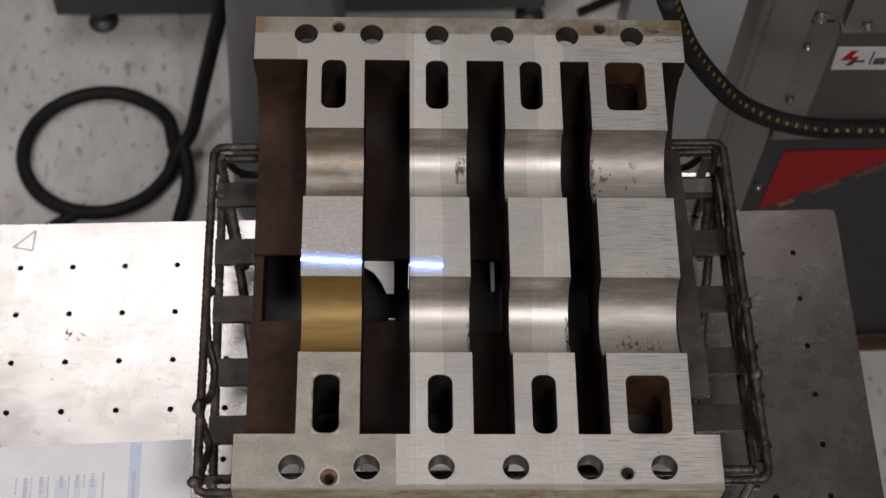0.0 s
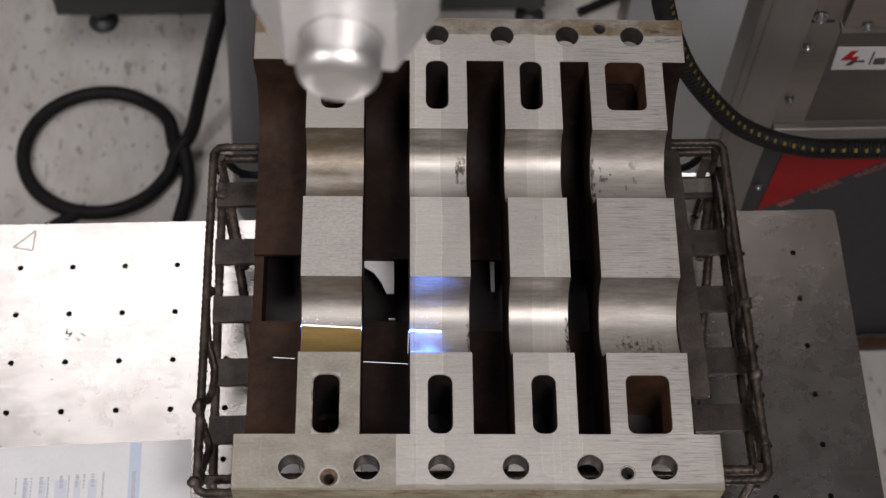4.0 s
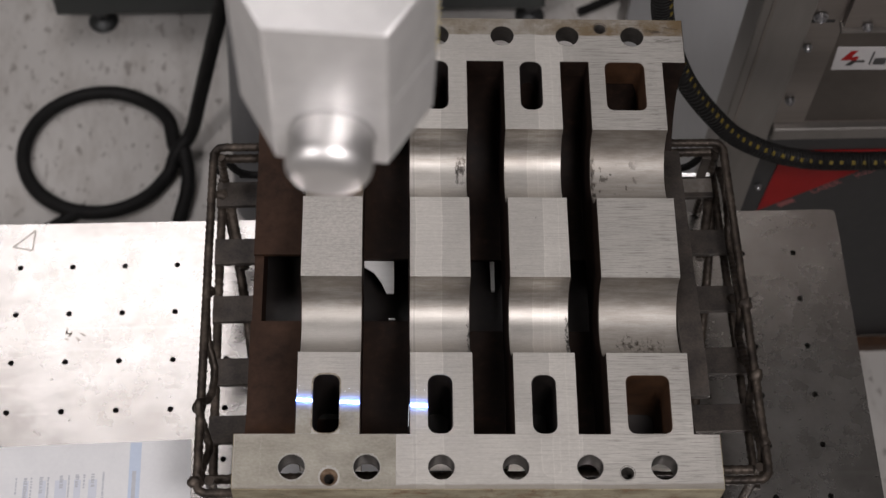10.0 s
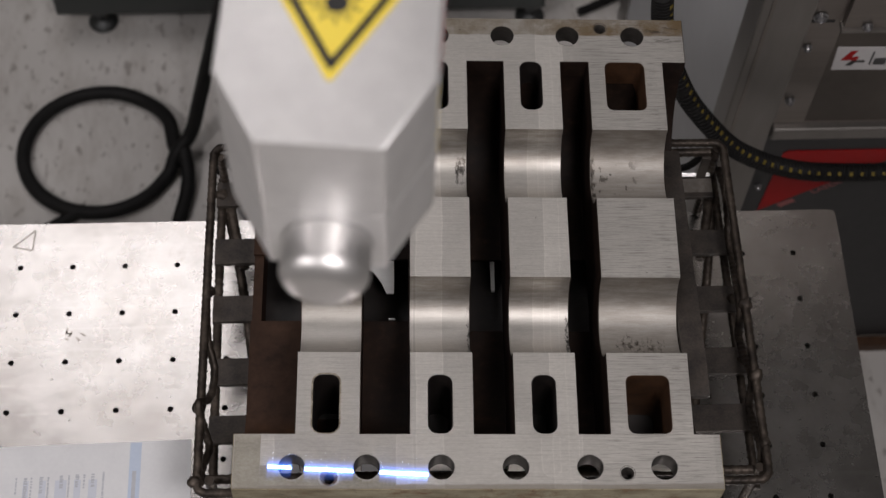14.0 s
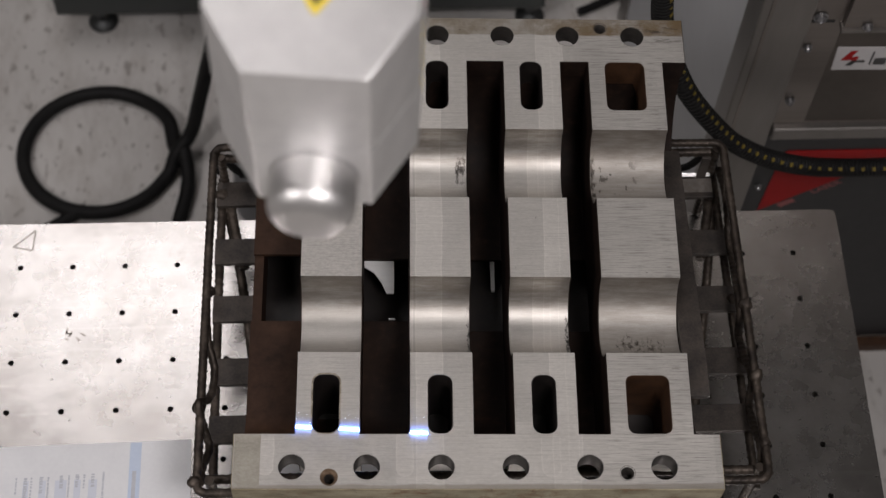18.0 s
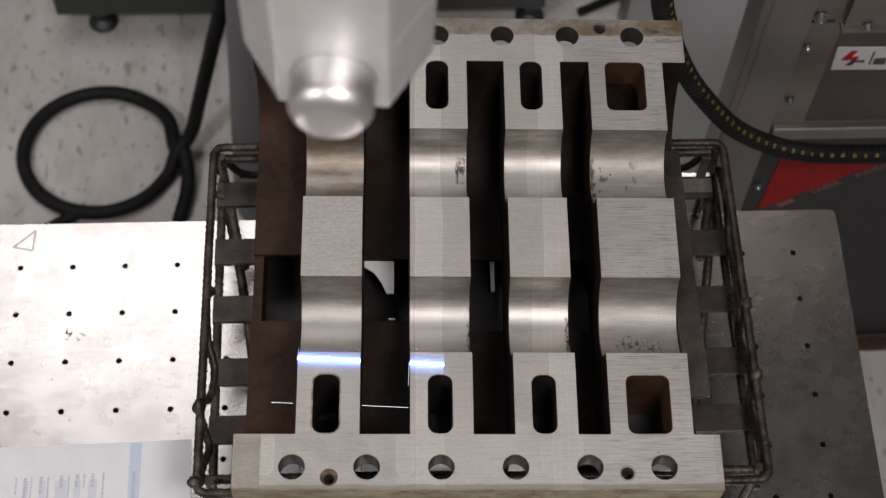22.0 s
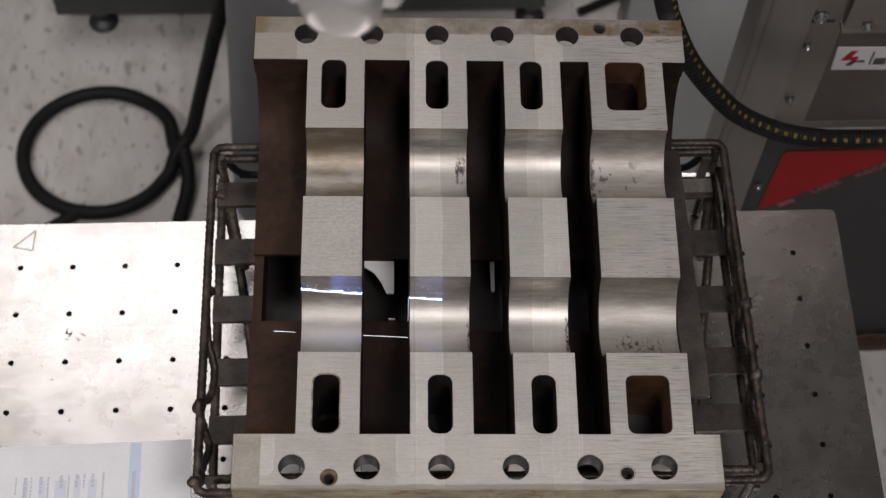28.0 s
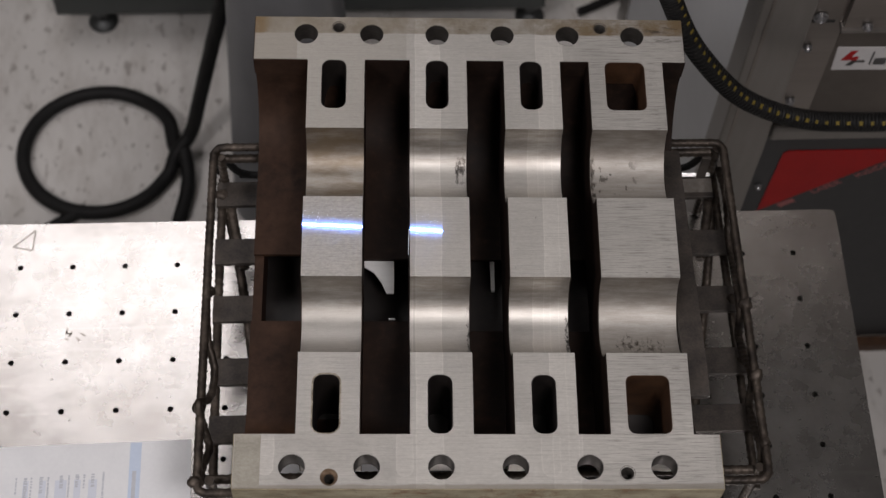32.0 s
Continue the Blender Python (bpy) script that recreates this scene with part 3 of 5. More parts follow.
def bearing_housing():
    th = empty("bearing_housing", BLOCK, "milled steel bearing housing with four double saddles on a tray", "engine part")
    x0, x1 = -0.1848, 0.1922
    bolts = (-0.1399, -0.0825, -0.0251, 0.0323, 0.0897, 0.1471)

    # flanges with through holes, tapped holes
    for y0, y1, yh, tapped in ((N0, N1, 0.2034, ((-0.1114, 0.2106), (0.1190, 0.2116))), (S1, S0, -0.1966, ((-0.1112, -0.2049), (0.1182, -0.2015)))):
        holes = [circle(x, yh, 0.0101, 32) for x in bolts] + [circle(x, y, 0.0066 if y < 0 and x < 0 else 0.0052, 24) for x, y in tapped]
        fl = part("flange", prism([(x0, y0), (x1, y0), (x1, y1), (x0, y1)], holes, -0.022, 0.0), STEEL, th, "milled steel flange with bolt holes", 30)
        bevelled(fl, 0.0002, 2, 60)
        ye = y1 if y0 == N0 else y0
        part("flange_edge", box(x0 + 0.001, x1 - 0.001, ye - 0.0008, ye + 0.0008, -0.0222, -0.0011), CAST, th, "raw cast edge of the flange")
        yi = y0 if y0 == N0 else y1
        for p, q in ((x0 - 0.0009, BEAMS[0][0]), (BEAMS[0][1], BEAMS[1][0]), (BEAMS[1][1], BEAMS[2][0]), (BEAMS[2][1], BEAMS[3][0]), (BEAMS[3][1], x1 + 0.0009)):
            part("flange_inner_edge", box(p + 0.0007, q - 0.0007, yi - 0.0007, yi + 0.0007, -0.0225, -0.0009), RUST, th)
        for x in (x0, x1):
            part("flange_end", box(x - 0.0006, x + 0.0006, y0 - 0.0002, y1 + 0.0002, -0.0224, -0.0009), CAST if y0 == S1 else RUST, th)
        for x in bolts:
            b = bmesh.new()
            ring = [[b.verts.new((x + r * math.cos(2 * math.pi * k / 32), yh + r * math.sin(2 * math.pi * k / 32), z)) for k in range(32)] for r, z in ((0.01035, 0.00025), (0.0100, -0.0008), (0.0100, -0.0215))]
            for p, q in zip(ring, ring[1:]):
                for k in range(32):
                    b.faces.new((p[k], p[(k + 1) % 32], q[(k + 1) % 32], q[k]))
            part("bolt_hole", b, HOLE, th, smooth=40)
        for x, y in tapped:
            b = bmesh.new()
            prof = [(0.0062, 0.0003), (0.0049, -0.0012)] + [(0.0046 - 0.0005 * (i % 2), -0.001 - 0.0012 * i) for i in range(1, 14)] + [(0, -0.017)]
            if y < 0 and x < 0:
                prof = [(0.0041, -0.0044), (0.0039, -0.0050)] + [(min(q, 0.0040) - 0.0004 * (k % 2), z - 0.0045) for k, (q, z) in enumerate(prof[2:-1])] + [(0, -0.0215)]
                ring = lathe([(0.0069, 0.00030), (0.0062, -0.0008), (0.0040, -0.0046)], 24)
                bmesh.ops.translate(ring, verts=ring.verts, vec=(x, y, 0))
                part("countersink", ring, RUSTHOLE, th, "rusty countersink", 30)
            lathe(prof, 24, b)
            bmesh.ops.translate(b, verts=b.verts, vec=(x, y, 0))
            part("tapped_hole", b, HOLE, th, smooth=30)

    # saddles: caps with slots, land and two half bores
    for i, (a, b) in enumerate(BEAMS):
        slot = ((-0.1255, -0.1040), (-0.0353, -0.0156), (0.0465, 0.0660), (0.1211, 0.1560))[i]
        for y0, y1, s0, s1 in ((BORES[0][0] + BORES[0][1], N0, 0.1266, 0.1769), (S0, BORES[1][0] - BORES[1][1], -0.1696, -0.1195)):
            part("saddle_cap", prism([(a, y0), (b, y0), (b, y1), (a, y1)], [rounded(slot[0], slot[1], s0 + 0.0003, s1 - 0.0003, 0.0075 if i < 3 else 0.0062)], -0.086, 0.0), STEEL, th, smooth=30)
            # all but the last slots have their inner shade painted black
            part("slot_wall", prism(rounded(slot[0], slot[1], s0 + 0.0003, s1 - 0.0003, 0.0075 if i < 3 else 0.0062), [rounded(slot[0] + 0.0004, slot[1] - 0.0004, s0 + 0.0007, s1 - 0.0007, 0.0072 if i < 3 else 0.006)], -0.085, -0.0009), FRESH if i == 3 else SHADED_CAST, th, smooth=30)
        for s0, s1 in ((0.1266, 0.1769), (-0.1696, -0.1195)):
            part("slot_floor", box(slot[0] - 0.002, slot[1] + 0.002, s0 - 0.001, s1 + 0.001, -0.0855, -0.0851), SHADED_CAST, th)
        if i == 0:
            rim = rounded(slot[0] - 0.0009, slot[1] + 0.0009, -0.1699 + 0.0002, -0.1186, 0.0082)
            hole = rounded(slot[0] + 0.0003, slot[1] - 0.0003, -0.1690, -0.1198, 0.0072)
            part("slot_rim", prism(rim, [hole], -0.0004, 0.00022), RUSTRIM, th, "rust-stained slot rim")
        land = [(BORES[1][0] + BORES[1][1], 0.0), (BORES[0][0] - BORES[0][1], 0.0), (BORES[0][0] - BORES[0][1], -0.087), (BORES[1][0] + BORES[1][1], -0.087)]
        part("saddle_land", prism([(a, land[0][0]), (b, land[0][0]), (b, land[1][0]), (a, land[1][0])], [], -0.0335, 0.0), STEEL, th)
        for y, r in BORES:
            pts = arc(y, r, 180, 360, 32)
            body = [(y - r, -0.0865), (y + r, -0.0865)]
            part("half_bore", prism(pts + body[::-1], [], a + 0.0002, b - 0.0002, "x"), BORE, th, smooth=30)
        part("saddle_web", box(a + 0.0004, b - 0.0004, land[0][0] + 0.0002, land[1][0] - 0.0002, -0.087, -0.0337), RUST, th)
        # rusty cast sides of the saddle below the milled edge
        for x in (a, b):
            s = -1 if x == a else 1
            prof = [(S0, -0.0016), (-0.1007, -0.0016)] + [(q[0], q[1] - 0.0016) for q in arc(BORES[1][0], BORES[1][1], 180, 360, 20)] + [(q[0], q[1] - 0.0016) for q in arc(BORES[0][0], BORES[0][1], 180, 360, 20)] + [(N0, -0.0016), (N0, -0.0868), (S0, -0.0868)]
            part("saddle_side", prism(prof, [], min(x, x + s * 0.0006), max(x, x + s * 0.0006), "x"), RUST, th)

    # floor of the casting with the cross channel, side webs and feet
    for xa, xb, depth, r in ((x0 + 0.0003, BEAMS[1][0] + 0.01, 0.086, 0.055), (BEAMS[1][0] + 0.0102, x1 - 0.0003, 0.106, 0.085)):
        for side in (-1, 1):
            yc = 0.00365
            prof = [(-0.1735, -0.0225)]
            for k in range(25):
                a = radians(180 + 90 * k / 24)
                prof.append((-0.1735 + r + r * math.cos(a), -depth + r + r * math.sin(a)))
            e = (-0.0260 if depth < 0.1 else -0.0320) if side < 0 else -0.0381
            prof += [(e, -depth), (e, -depth - 0.004), (e - 0.004, -depth - 0.005)]
            for k in range(25):
                a = radians(270 - 90 * k / 24)
                prof.append((-0.1735 + r + (r + 0.003) * math.cos(a), -depth + r + (r + 0.003) * math.sin(a)))
            prof += [(-0.1765, -0.0225)]
            prof = [(yc + side * (q[0]), q[1]) for q in prof]
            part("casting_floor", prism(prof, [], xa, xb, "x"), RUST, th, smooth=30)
    # pale plates standing in for the lit table below, and the channel floor
    ledge = [(-0.098, 0.0285), (-0.0619, 0.0285), (-0.0618, -0.0057), (-0.0684, -0.0057), (-0.0725, 0.0044), (-0.0796, 0.0145), (-0.0899, 0.0212), (-0.098, 0.0227)]
    slim = [(0.0237, 0.0370), (0.0278, 0.0370), (0.0276, 0.0064), (0.0245, 0.0064)]
    chip = [(-0.0664, -0.0295), (-0.0611, -0.0295), (-0.0611, -0.0305), (-0.0664, -0.0305)]
    for outline, z in ((ledge, -0.0902), (slim, -0.1102), (chip, -0.0902)):
        part("ledge", prism(outline, [], z - 0.002, z), GLIMPSE, th, "pale plate standing in for the lit table below the channel")
    part("channel_lip", box(BEAMS[0][1] - 0.012, BEAMS[1][0] + 0.006, 0.0255, 0.0300, -0.0900, -0.0862), RUST, th)
    part("channel_end", box(x0 + 0.001, x0 + 0.009, -0.0419, 0.0599, -0.1324, -0.0895), RUST, th)
    # channel floor and walls painted near black for the shade down there
    part("channel_floor", box(x0 + 0.001, x1 - 0.001, -0.0460, 0.0630, -0.1350, -0.1325), SHADED_CAST, th)
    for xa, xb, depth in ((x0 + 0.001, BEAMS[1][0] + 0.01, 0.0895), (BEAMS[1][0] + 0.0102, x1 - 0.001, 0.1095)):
        part("channel_wall", box(xa, xb, -0.0460, -0.0420, -0.1324, -depth), SHADED_CAST, th)
        part("channel_wall", box(xa, xb, 0.0600, 0.0640, -0.1324, -depth), SHADED_CAST, th)
    top = [(-0.1295, -0.0195), (-0.120, -0.0185), (-0.052, -0.0285), (-0.025, -0.0345), (0.068, -0.0478), (0.120, -0.0560)]
    prof = top + [(y, z - 0.007) for y, z in reversed(top)]
    part("end_web", prism(prof, [], 0.1726, 0.1916, "x"), BAR, th, "dark scaled end web", smooth=20)
    for y in (-0.066, 0.078):
        part("foot_rail", box(x0 + 0.01, x1 - 0.01, y - 0.012, y + 0.012, -0.1355, -0.113), RUST, th)
        part("foot_web", box(x0 + 0.012, BEAMS[1][0], y - 0.008, y + 0.008, -0.1128, -0.0925), RUST, th)


def ribbed_rod(path, r=0.0040, closed=False):
    """A reinforcing rod with slanting ribs wound round it."""
    pts, n = [Vector(p) for p in path], len(path)
    fine = []
    for i in range(n if closed else n - 1):
        a, b = pts[i], pts[(i + 1) % n]
        k = max(1, int((b - a).length / 0.0011))
        fine += [a.lerp(b, j / k) for j in range(k)]
    if not closed:
        fine.append(pts[-1])
    bm, sides = tube(fine, r, 10, closed=closed), 10
    bm.verts.ensure_lookup_table()
    for i, q in enumerate(fine):
        for k in range(sides):
            v = bm.verts[i * sides + k]
            lift = max(0.0, math.sin(2 * math.pi * (i * 0.0011 / 0.0068 + k / sides))) ** 3 * 0.00065
            v.co += (v.co - q).normalized() * lift
    return bm


def wire_tray():
    th = empty("wire_tray", pose(0.055, -0.09, TOP), "dark rusty tray welded from ribbed rods and flat bars", "metal tray")
    x0, x1, y0, y1 = -0.2336, 0.2338, -0.168, 0.164
    zr, zl = 0.126, 0.075
    rnd = random.Random(4)

    def rod(a, b, bow=0.0, r=0.0038, name="rod"):
        a, b = Vector(a), Vector(b)
        n = max(4, int((b - a).length / 0.01))
        off = Vector((rnd.uniform(-1, 1), rnd.uniform(-1, 1), 0)) * bow
        pts = [a.lerp(b, k / n) + off * math.sin(math.pi * k / n) for k in range(n + 1)]
        part(name, ribbed_rod(pts, r), REBAR, th, smooth=50)
    # upper rim, a little out of square
    pts = [(x - (0.0042 * (y1 - y) / (y1 - y0) if x < 0 else -0.0012 * (y1 - y) / (y1 - y0)), y - (0.004 if x > 0 and y > 0 else 0.0), zr) for x, y in rounded(x0, x1, y0, y1, 0.009, 5)]
    part("rim", ribbed_rod(pts, 0.0037, True), REBAR, th, smooth=50)
    # lower side rods and the second pair across the ends
    rod((-0.2300, 0.160, zl), (-0.2300, -0.158, zl), 0.0015, 0.0040, "lower_rod")
    rod((0.2325, 0.160, zl), (0.2350, -0.158, zl), 0.0010, 0.0036, "lower_rod")
    rod((-0.2320, 0.1605, 0.112), (0.2330, 0.1585, 0.112), 0.001, 0.0040, "cross_rod")
    rod((-0.2350, -0.1510, 0.112), (0.2330, -0.1540, 0.112), 0.001, 0.0040, "cross_rod")
    # uprights at the corners down to the table
    for x in (x0 + 0.006, x1 - 0.005):
        for y in (y0 + 0.012, y1 - 0.009):
            rod((x, y, 0.004), (x, y, zr - 0.002))
    up = part("upright_strip", box(0.2150, 0.2235, 0.1475, 0.1500, 0.080, 0.119), BAR, th)
    bevelled(up, 0.0004)
    # bent rods woven between the rims
    x = -0.2360
    left = [(x + 0.0005, 0.004, 0.124), (x + 0.0015, -0.016, 0.1225), (x + 0.003, -0.030, 0.119), (x + 0.0080, -0.052, 0.110), (x + 0.005, -0.078, 0.114), (x - 0.002, -0.092, 0.133), (x + 0.002, -0.108, 0.114), (x + 0.0055, -0.122, 0.108), (x + 0.001, -0.142, 0.116), (x + 0.001, -0.160, 0.128)]
    right = [(0.2335, 0.1469, 0.100), (0.2343, 0.1107, 0.110), (0.2377, 0.0799, 0.085), (0.2309, -0.0040, 0.120), (0.2337, -0.0229, 0.090), (0.2327, -0.0732, 0.120), (0.2331, -0.0926, 0.095), (0.2323, -0.1337, 0.120), (0.2333, -0.1526, 0.110)]
    for pts in (left, right):
        part("woven_rod", ribbed_rod(smooth_path(pts, 14), 0.0034), REBAR, th, smooth=50)
    for x in (-0.2345, 0.2390):
        s = 1 if x < 0 else -1
        rod((x + s * 0.008, 0.135, 0.074), (x + s * 0.035, -0.035, 0.030), 0.004, 0.0042)
        rod((x + s * 0.035, -0.035, 0.030), (x + s * 0.040, -0.070, 0.005), 0.002, 0.0042)
        rod((x + s * 0.012, 0.132, 0.074), (x + s * 0.026, 0.070, 0.066), 0.004, 0.0046)
    # flat bars that carry the load
    for y, right_end in ((0.1392, 0.2290), (0.0787, 0.2360), (0.0205, 0.2400), (-0.0410, 0.2440), (-0.0952, 0.2440)):
        bar = part("flat_bar", box(-0.2345, right_end, y - 0.0128, y + 0.0128, 0.0795, 0.0845), BAR, th)
        bevelled(bar, 0.0006)
    part("worn_patch", box(-0.026, 0.046, -0.0018, 0.0018, -0.0005, 0.0005, m=pose(0.182, 0.1505, 0.0850, 22, 0, 0)), WORN, th, "bright worn edge of a flat bar")
    part("ground_patch", box(0.157, 0.2285, 0.1315, 0.1462, 0.08455, 0.0849), SCORE, th, "ground patch on a flat bar")
    # weld beads where the rods meet
    for x, y, z in ((-0.238, -0.092, zr), (-0.2400, -0.158, zr), (-0.236, 0.03, 0.10), (0.2350, -0.006, zr), (0.2355, -0.075, zr), (0.2350, -0.136, zr), (0.2330, -0.158, 0.118), (-0.2300, 0.139, 0.082), (0.2340, 0.020, 0.082), (0.2350, -0.041, 0.082)):
        b = bmesh.new()
        bmesh.ops.create_icosphere(b, subdivisions=2, radius=rnd.uniform(0.0050, 0.0064), matrix=pose(x, y, z))
        for v in b.verts:
            v.co += Vector((rnd.uniform(-1, 1), rnd.uniform(-1, 1), rnd.uniform(-1, 1))) * 0.0013
        part("weld_bead", b, REBAR, th, smooth=60)


bearing_housing()
wire_tray()


# ---- oxide film worn off the first near bore by the passing line ----
LINE = ((0, -19.2), (0.3, -22.2), (0.6, -26.5), (0.9, -31), (1.2, -34), (1.5, -37), (1.8, -39.8), (2.1, -42.3), (2.4, -45.5), (2.8, -49.3), (3, -51.3), (3.5, -57.5),
        (5.5, -81.5), (6, -87.5), (6.5, -94), (7, -101), (7.5, -109), (8, -114.8), (8.5, -120), (9, -127), (9.5, -134), (10, -142.5), (10.5, -149), (11, -156.5), (11.5, -164), (12, -171.3),
        (12.5, -179), (13, -185.7), (13.5, -192.2), (14, -199), (14.5, -207), (15.2, -212), (16.5, -187.8), (17, -178), (17.5, -172.5), (18, -165), (18.5, -159), (19, -152), (20, -135.8), (21, -120.8),
        (22, -107), (22.5, -101.5), (23, -95), (24, -82.3), (25, -73.3), (25.5, -67), (27.5, -44), (28, -39), (28.3, -36), (28.6, -34.3), (29, -28.5), (29.5, -20.5), (30, -13.8), (31, 0), (32, 13))


SKEW = math.tan(radians(-2.75))


def line_y(t):
    """Where the scan line lies on the first saddle at t seconds, in the housing's metres."""
    for (a, p), (b, q) in zip(LINE, LINE[1:]):
        if t <= b:
            return (p + (q - p) * (t - a) / (b - a)) / 1000
    return LINE[-1][1] / 1000


def oxide_film():
    th = empty("oxide_film", BLOCK, "golden oxide film on a bearing saddle, worn away by the laser", "coating")
    y, r = BORES[1]
    a0, a1, n = 183.0, 357.0, 22
    strips = []
    for k in range(n):
        s = a0 + (a1 - a0) * k / n
        e = a0 + (a1 - a0) * (k + 1) / n
        inner = arc(y, r - 0.00025, s, e, 4)
        outer = arc(y, r - 0.00003, e, s, 4)
        st = part("film_strip", prism(inner + outer, [], BEAMS[0][0] + 0.0004, BEAMS[0][1] - 0.0004, "x"), GOLD, th)
        mid = radians((s + e) / 2)
        strips.append((st, (0, math.cos(mid), math.sin(mid)), y + r * math.cos(mid)))
    return strips


def grime_film():
    """Dull handling film on the first cap and the near flange; each strip is taken off as the line passes."""
    th = empty("grime_film", BLOCK, "dull greenish handling film on the flange, cleaned off by the laser", "coating")
    strips, step = [], 0.0016

    def strip(y, spans):
        for a, b in spans:
            if b - a > 0.0008:
                ob = part("grime_strip", box(a, b, y - step / 2, y + step / 2, 0.00004, 0.00016), GRIME, th)
                strips.append((ob, (0, 0, -1), y - ((a + b) / 2 + 0.113) * SKEW))
    for k in range(43):
        y = -0.1015 - step * k
        if y < S0:
            break
        a, b = BEAMS[0]
        if y < -0.1187:
            e = max(0.0, -0.1265 - y + 0.0) if y > -0.1195 else 0.0
            strip(y, ((a, -0.1256 + e), (-0.1039 - e, b)))
        else:
            strip(y, ((a, b),))
    for k in range(27):
        y = S0 - 0.0009 - step * k
        spans, x = [], -0.1640
        for hx, hy, rad in ((-0.1399, -0.1966, 0.0106), (-0.1112, -0.2049, 0.0082), (-0.0825, -0.1966, 0.0106)):
            d = max(0.0, abs(y - hy) - step / 2)
            if d < rad:
                h = math.sqrt(rad * rad - d * d)
                spans.append((x, hx - h))
                x = hx + h
        spans.append((x, -0.0600))
        strip(y, spans)
    part("grime_margin", box(-0.1843, -0.1641, S1 + 0.0006, S0 - 0.0002, 0.00004, 0.00016), GRIME, th)
    return strips


def wear_film(strips):
    """Each strip sinks by its own thickness once the line has passed it."""
    for st, out, y in strips:
        t0 = next((t / 10 for t in range(0, 320) if line_y(t / 10) <= y), 7.0)
        d = [0.0009 * v for v in out]
        walk(st, [(0, pose(0, 0, 0)), (max(0.03, t0), pose(0, 0, 0)), (t0 + 0.15, pose(*d)), (32, pose(*d))])


# ---- the scan line: pieces that follow the surface ----
CUTS = (-0.1655, -0.1475, -0.1380, -0.1300, -0.1255, -0.1040, -0.0925, -0.0884, -0.0725, -0.0490, -0.0355, -0.0225)


def scan_line():
    th = empty("laser_scan_line", BLOCK, "bright blue-white laser line sweeping over the steel", "laser light")
    pieces, rnd = [], random.Random(11)
    for a, b in zip(CUTS, CUTS[1:]):
        h = (b - a) / 2

        def strip(w, z0, z1):
            return prism([(-w, z0), (-w * 0.85, z1), (w * 0.85, z1), (w, z0)], [], -h, h, "x")
        ob = part("line_piece", strip(0.0013, 0.0000, 0.0003), SHEATH, th)
        part("line_core", prism([(-0.0008, 0.0003), (-0.0004, 0.0009), (0.0004, 0.0009), (0.0008, 0.0003)], [], -h, h, "x"), PLASMA, ob)
        part("line_tip", prism([(-0.0007, 0.0009), (-0.0005, 0.0014), (0.0005, 0.0014), (0.0007, 0.0009)], [], -h, h, "x"), TIP, ob)
        # flat sheet with the blue glow of the line painted on it
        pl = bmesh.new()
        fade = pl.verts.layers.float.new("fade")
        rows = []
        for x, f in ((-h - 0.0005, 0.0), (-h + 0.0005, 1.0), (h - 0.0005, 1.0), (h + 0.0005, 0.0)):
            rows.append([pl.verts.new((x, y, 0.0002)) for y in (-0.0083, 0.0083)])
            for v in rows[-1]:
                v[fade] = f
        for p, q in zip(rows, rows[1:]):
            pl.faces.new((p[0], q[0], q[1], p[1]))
        part("halo", pl, HALO, ob)
        for k in range(rnd.choice((2, 4, 7))):
            sp = bmesh.new()
            bmesh.ops.create_icosphere(sp, subdivisions=1, radius=rnd.uniform(0.00014, 0.0003), matrix=pose(rnd.uniform(-h, h), rnd.uniform(0.002, 0.012), rnd.uniform(0.001, 0.006)))
            part("spark", sp, SPARK, ob)
        pieces.append((ob, (a + b) / 2))
    return pieces


def floor_under(x, y):
    """Height of the cast floor beneath the saddles, curved up towards the near flange."""
    depth, r = (0.0860, 0.055) if x < -0.04 else (0.1060, 0.085)
    cy = 0.00365 - 0.1735 + r
    if y > -0.0345:
        return -0.1340
    q = min(max(cy - y, 0.0), r * 0.98)
    return -depth + r - math.sqrt(r * r - q * q)


def surface_under(x, y):
    """Height of the steel under the line, slope there, sideways slip, and where a piece waits inside the steel."""
    last = x > -0.0350
    if y < S0:
        for hx in (-0.1399, -0.0825, -0.0251):
            if (x - hx) ** 2 + (y + 0.1966) ** 2 < 0.0095 ** 2:
                return -0.178, -0.011, 0, 0
        return (y, 0.0001, 0, -0.0080) if last else (y, 0.0002, 0, 0)
    on = BEAMS[0][0] < x < BEAMS[0][1] or BEAMS[1][0] < x < BEAMS[1][1]
    if not on:
        return -0.178, -0.011, 0, 0
    if y < -0.1197 and (-0.1255 < x < -0.1040 or last):
        # past the slot: inside the wall beside it, or, for the wide piece, below its floor
        if last:
            return y, -0.030, 0, -0.0132
        if y > -0.163:
            return -0.1110, -0.030, 0, 0
        return (-0.1110, -0.095, 0, 0) if y > -0.166 else (-0.1780, -0.095, 0, 0)
    if -0.1025 < y < -0.0930:
        return y, -0.03, 0, 0
    for c, r in BORES:
        if abs(y - c) < r:
            a = math.asin((y - c) / r)
            return c + math.sin(a) * (r + 0.00072), -math.cos(a) * (r + 0.00072), math.degrees(a), 0
    return y, 0.0002, 0, 0


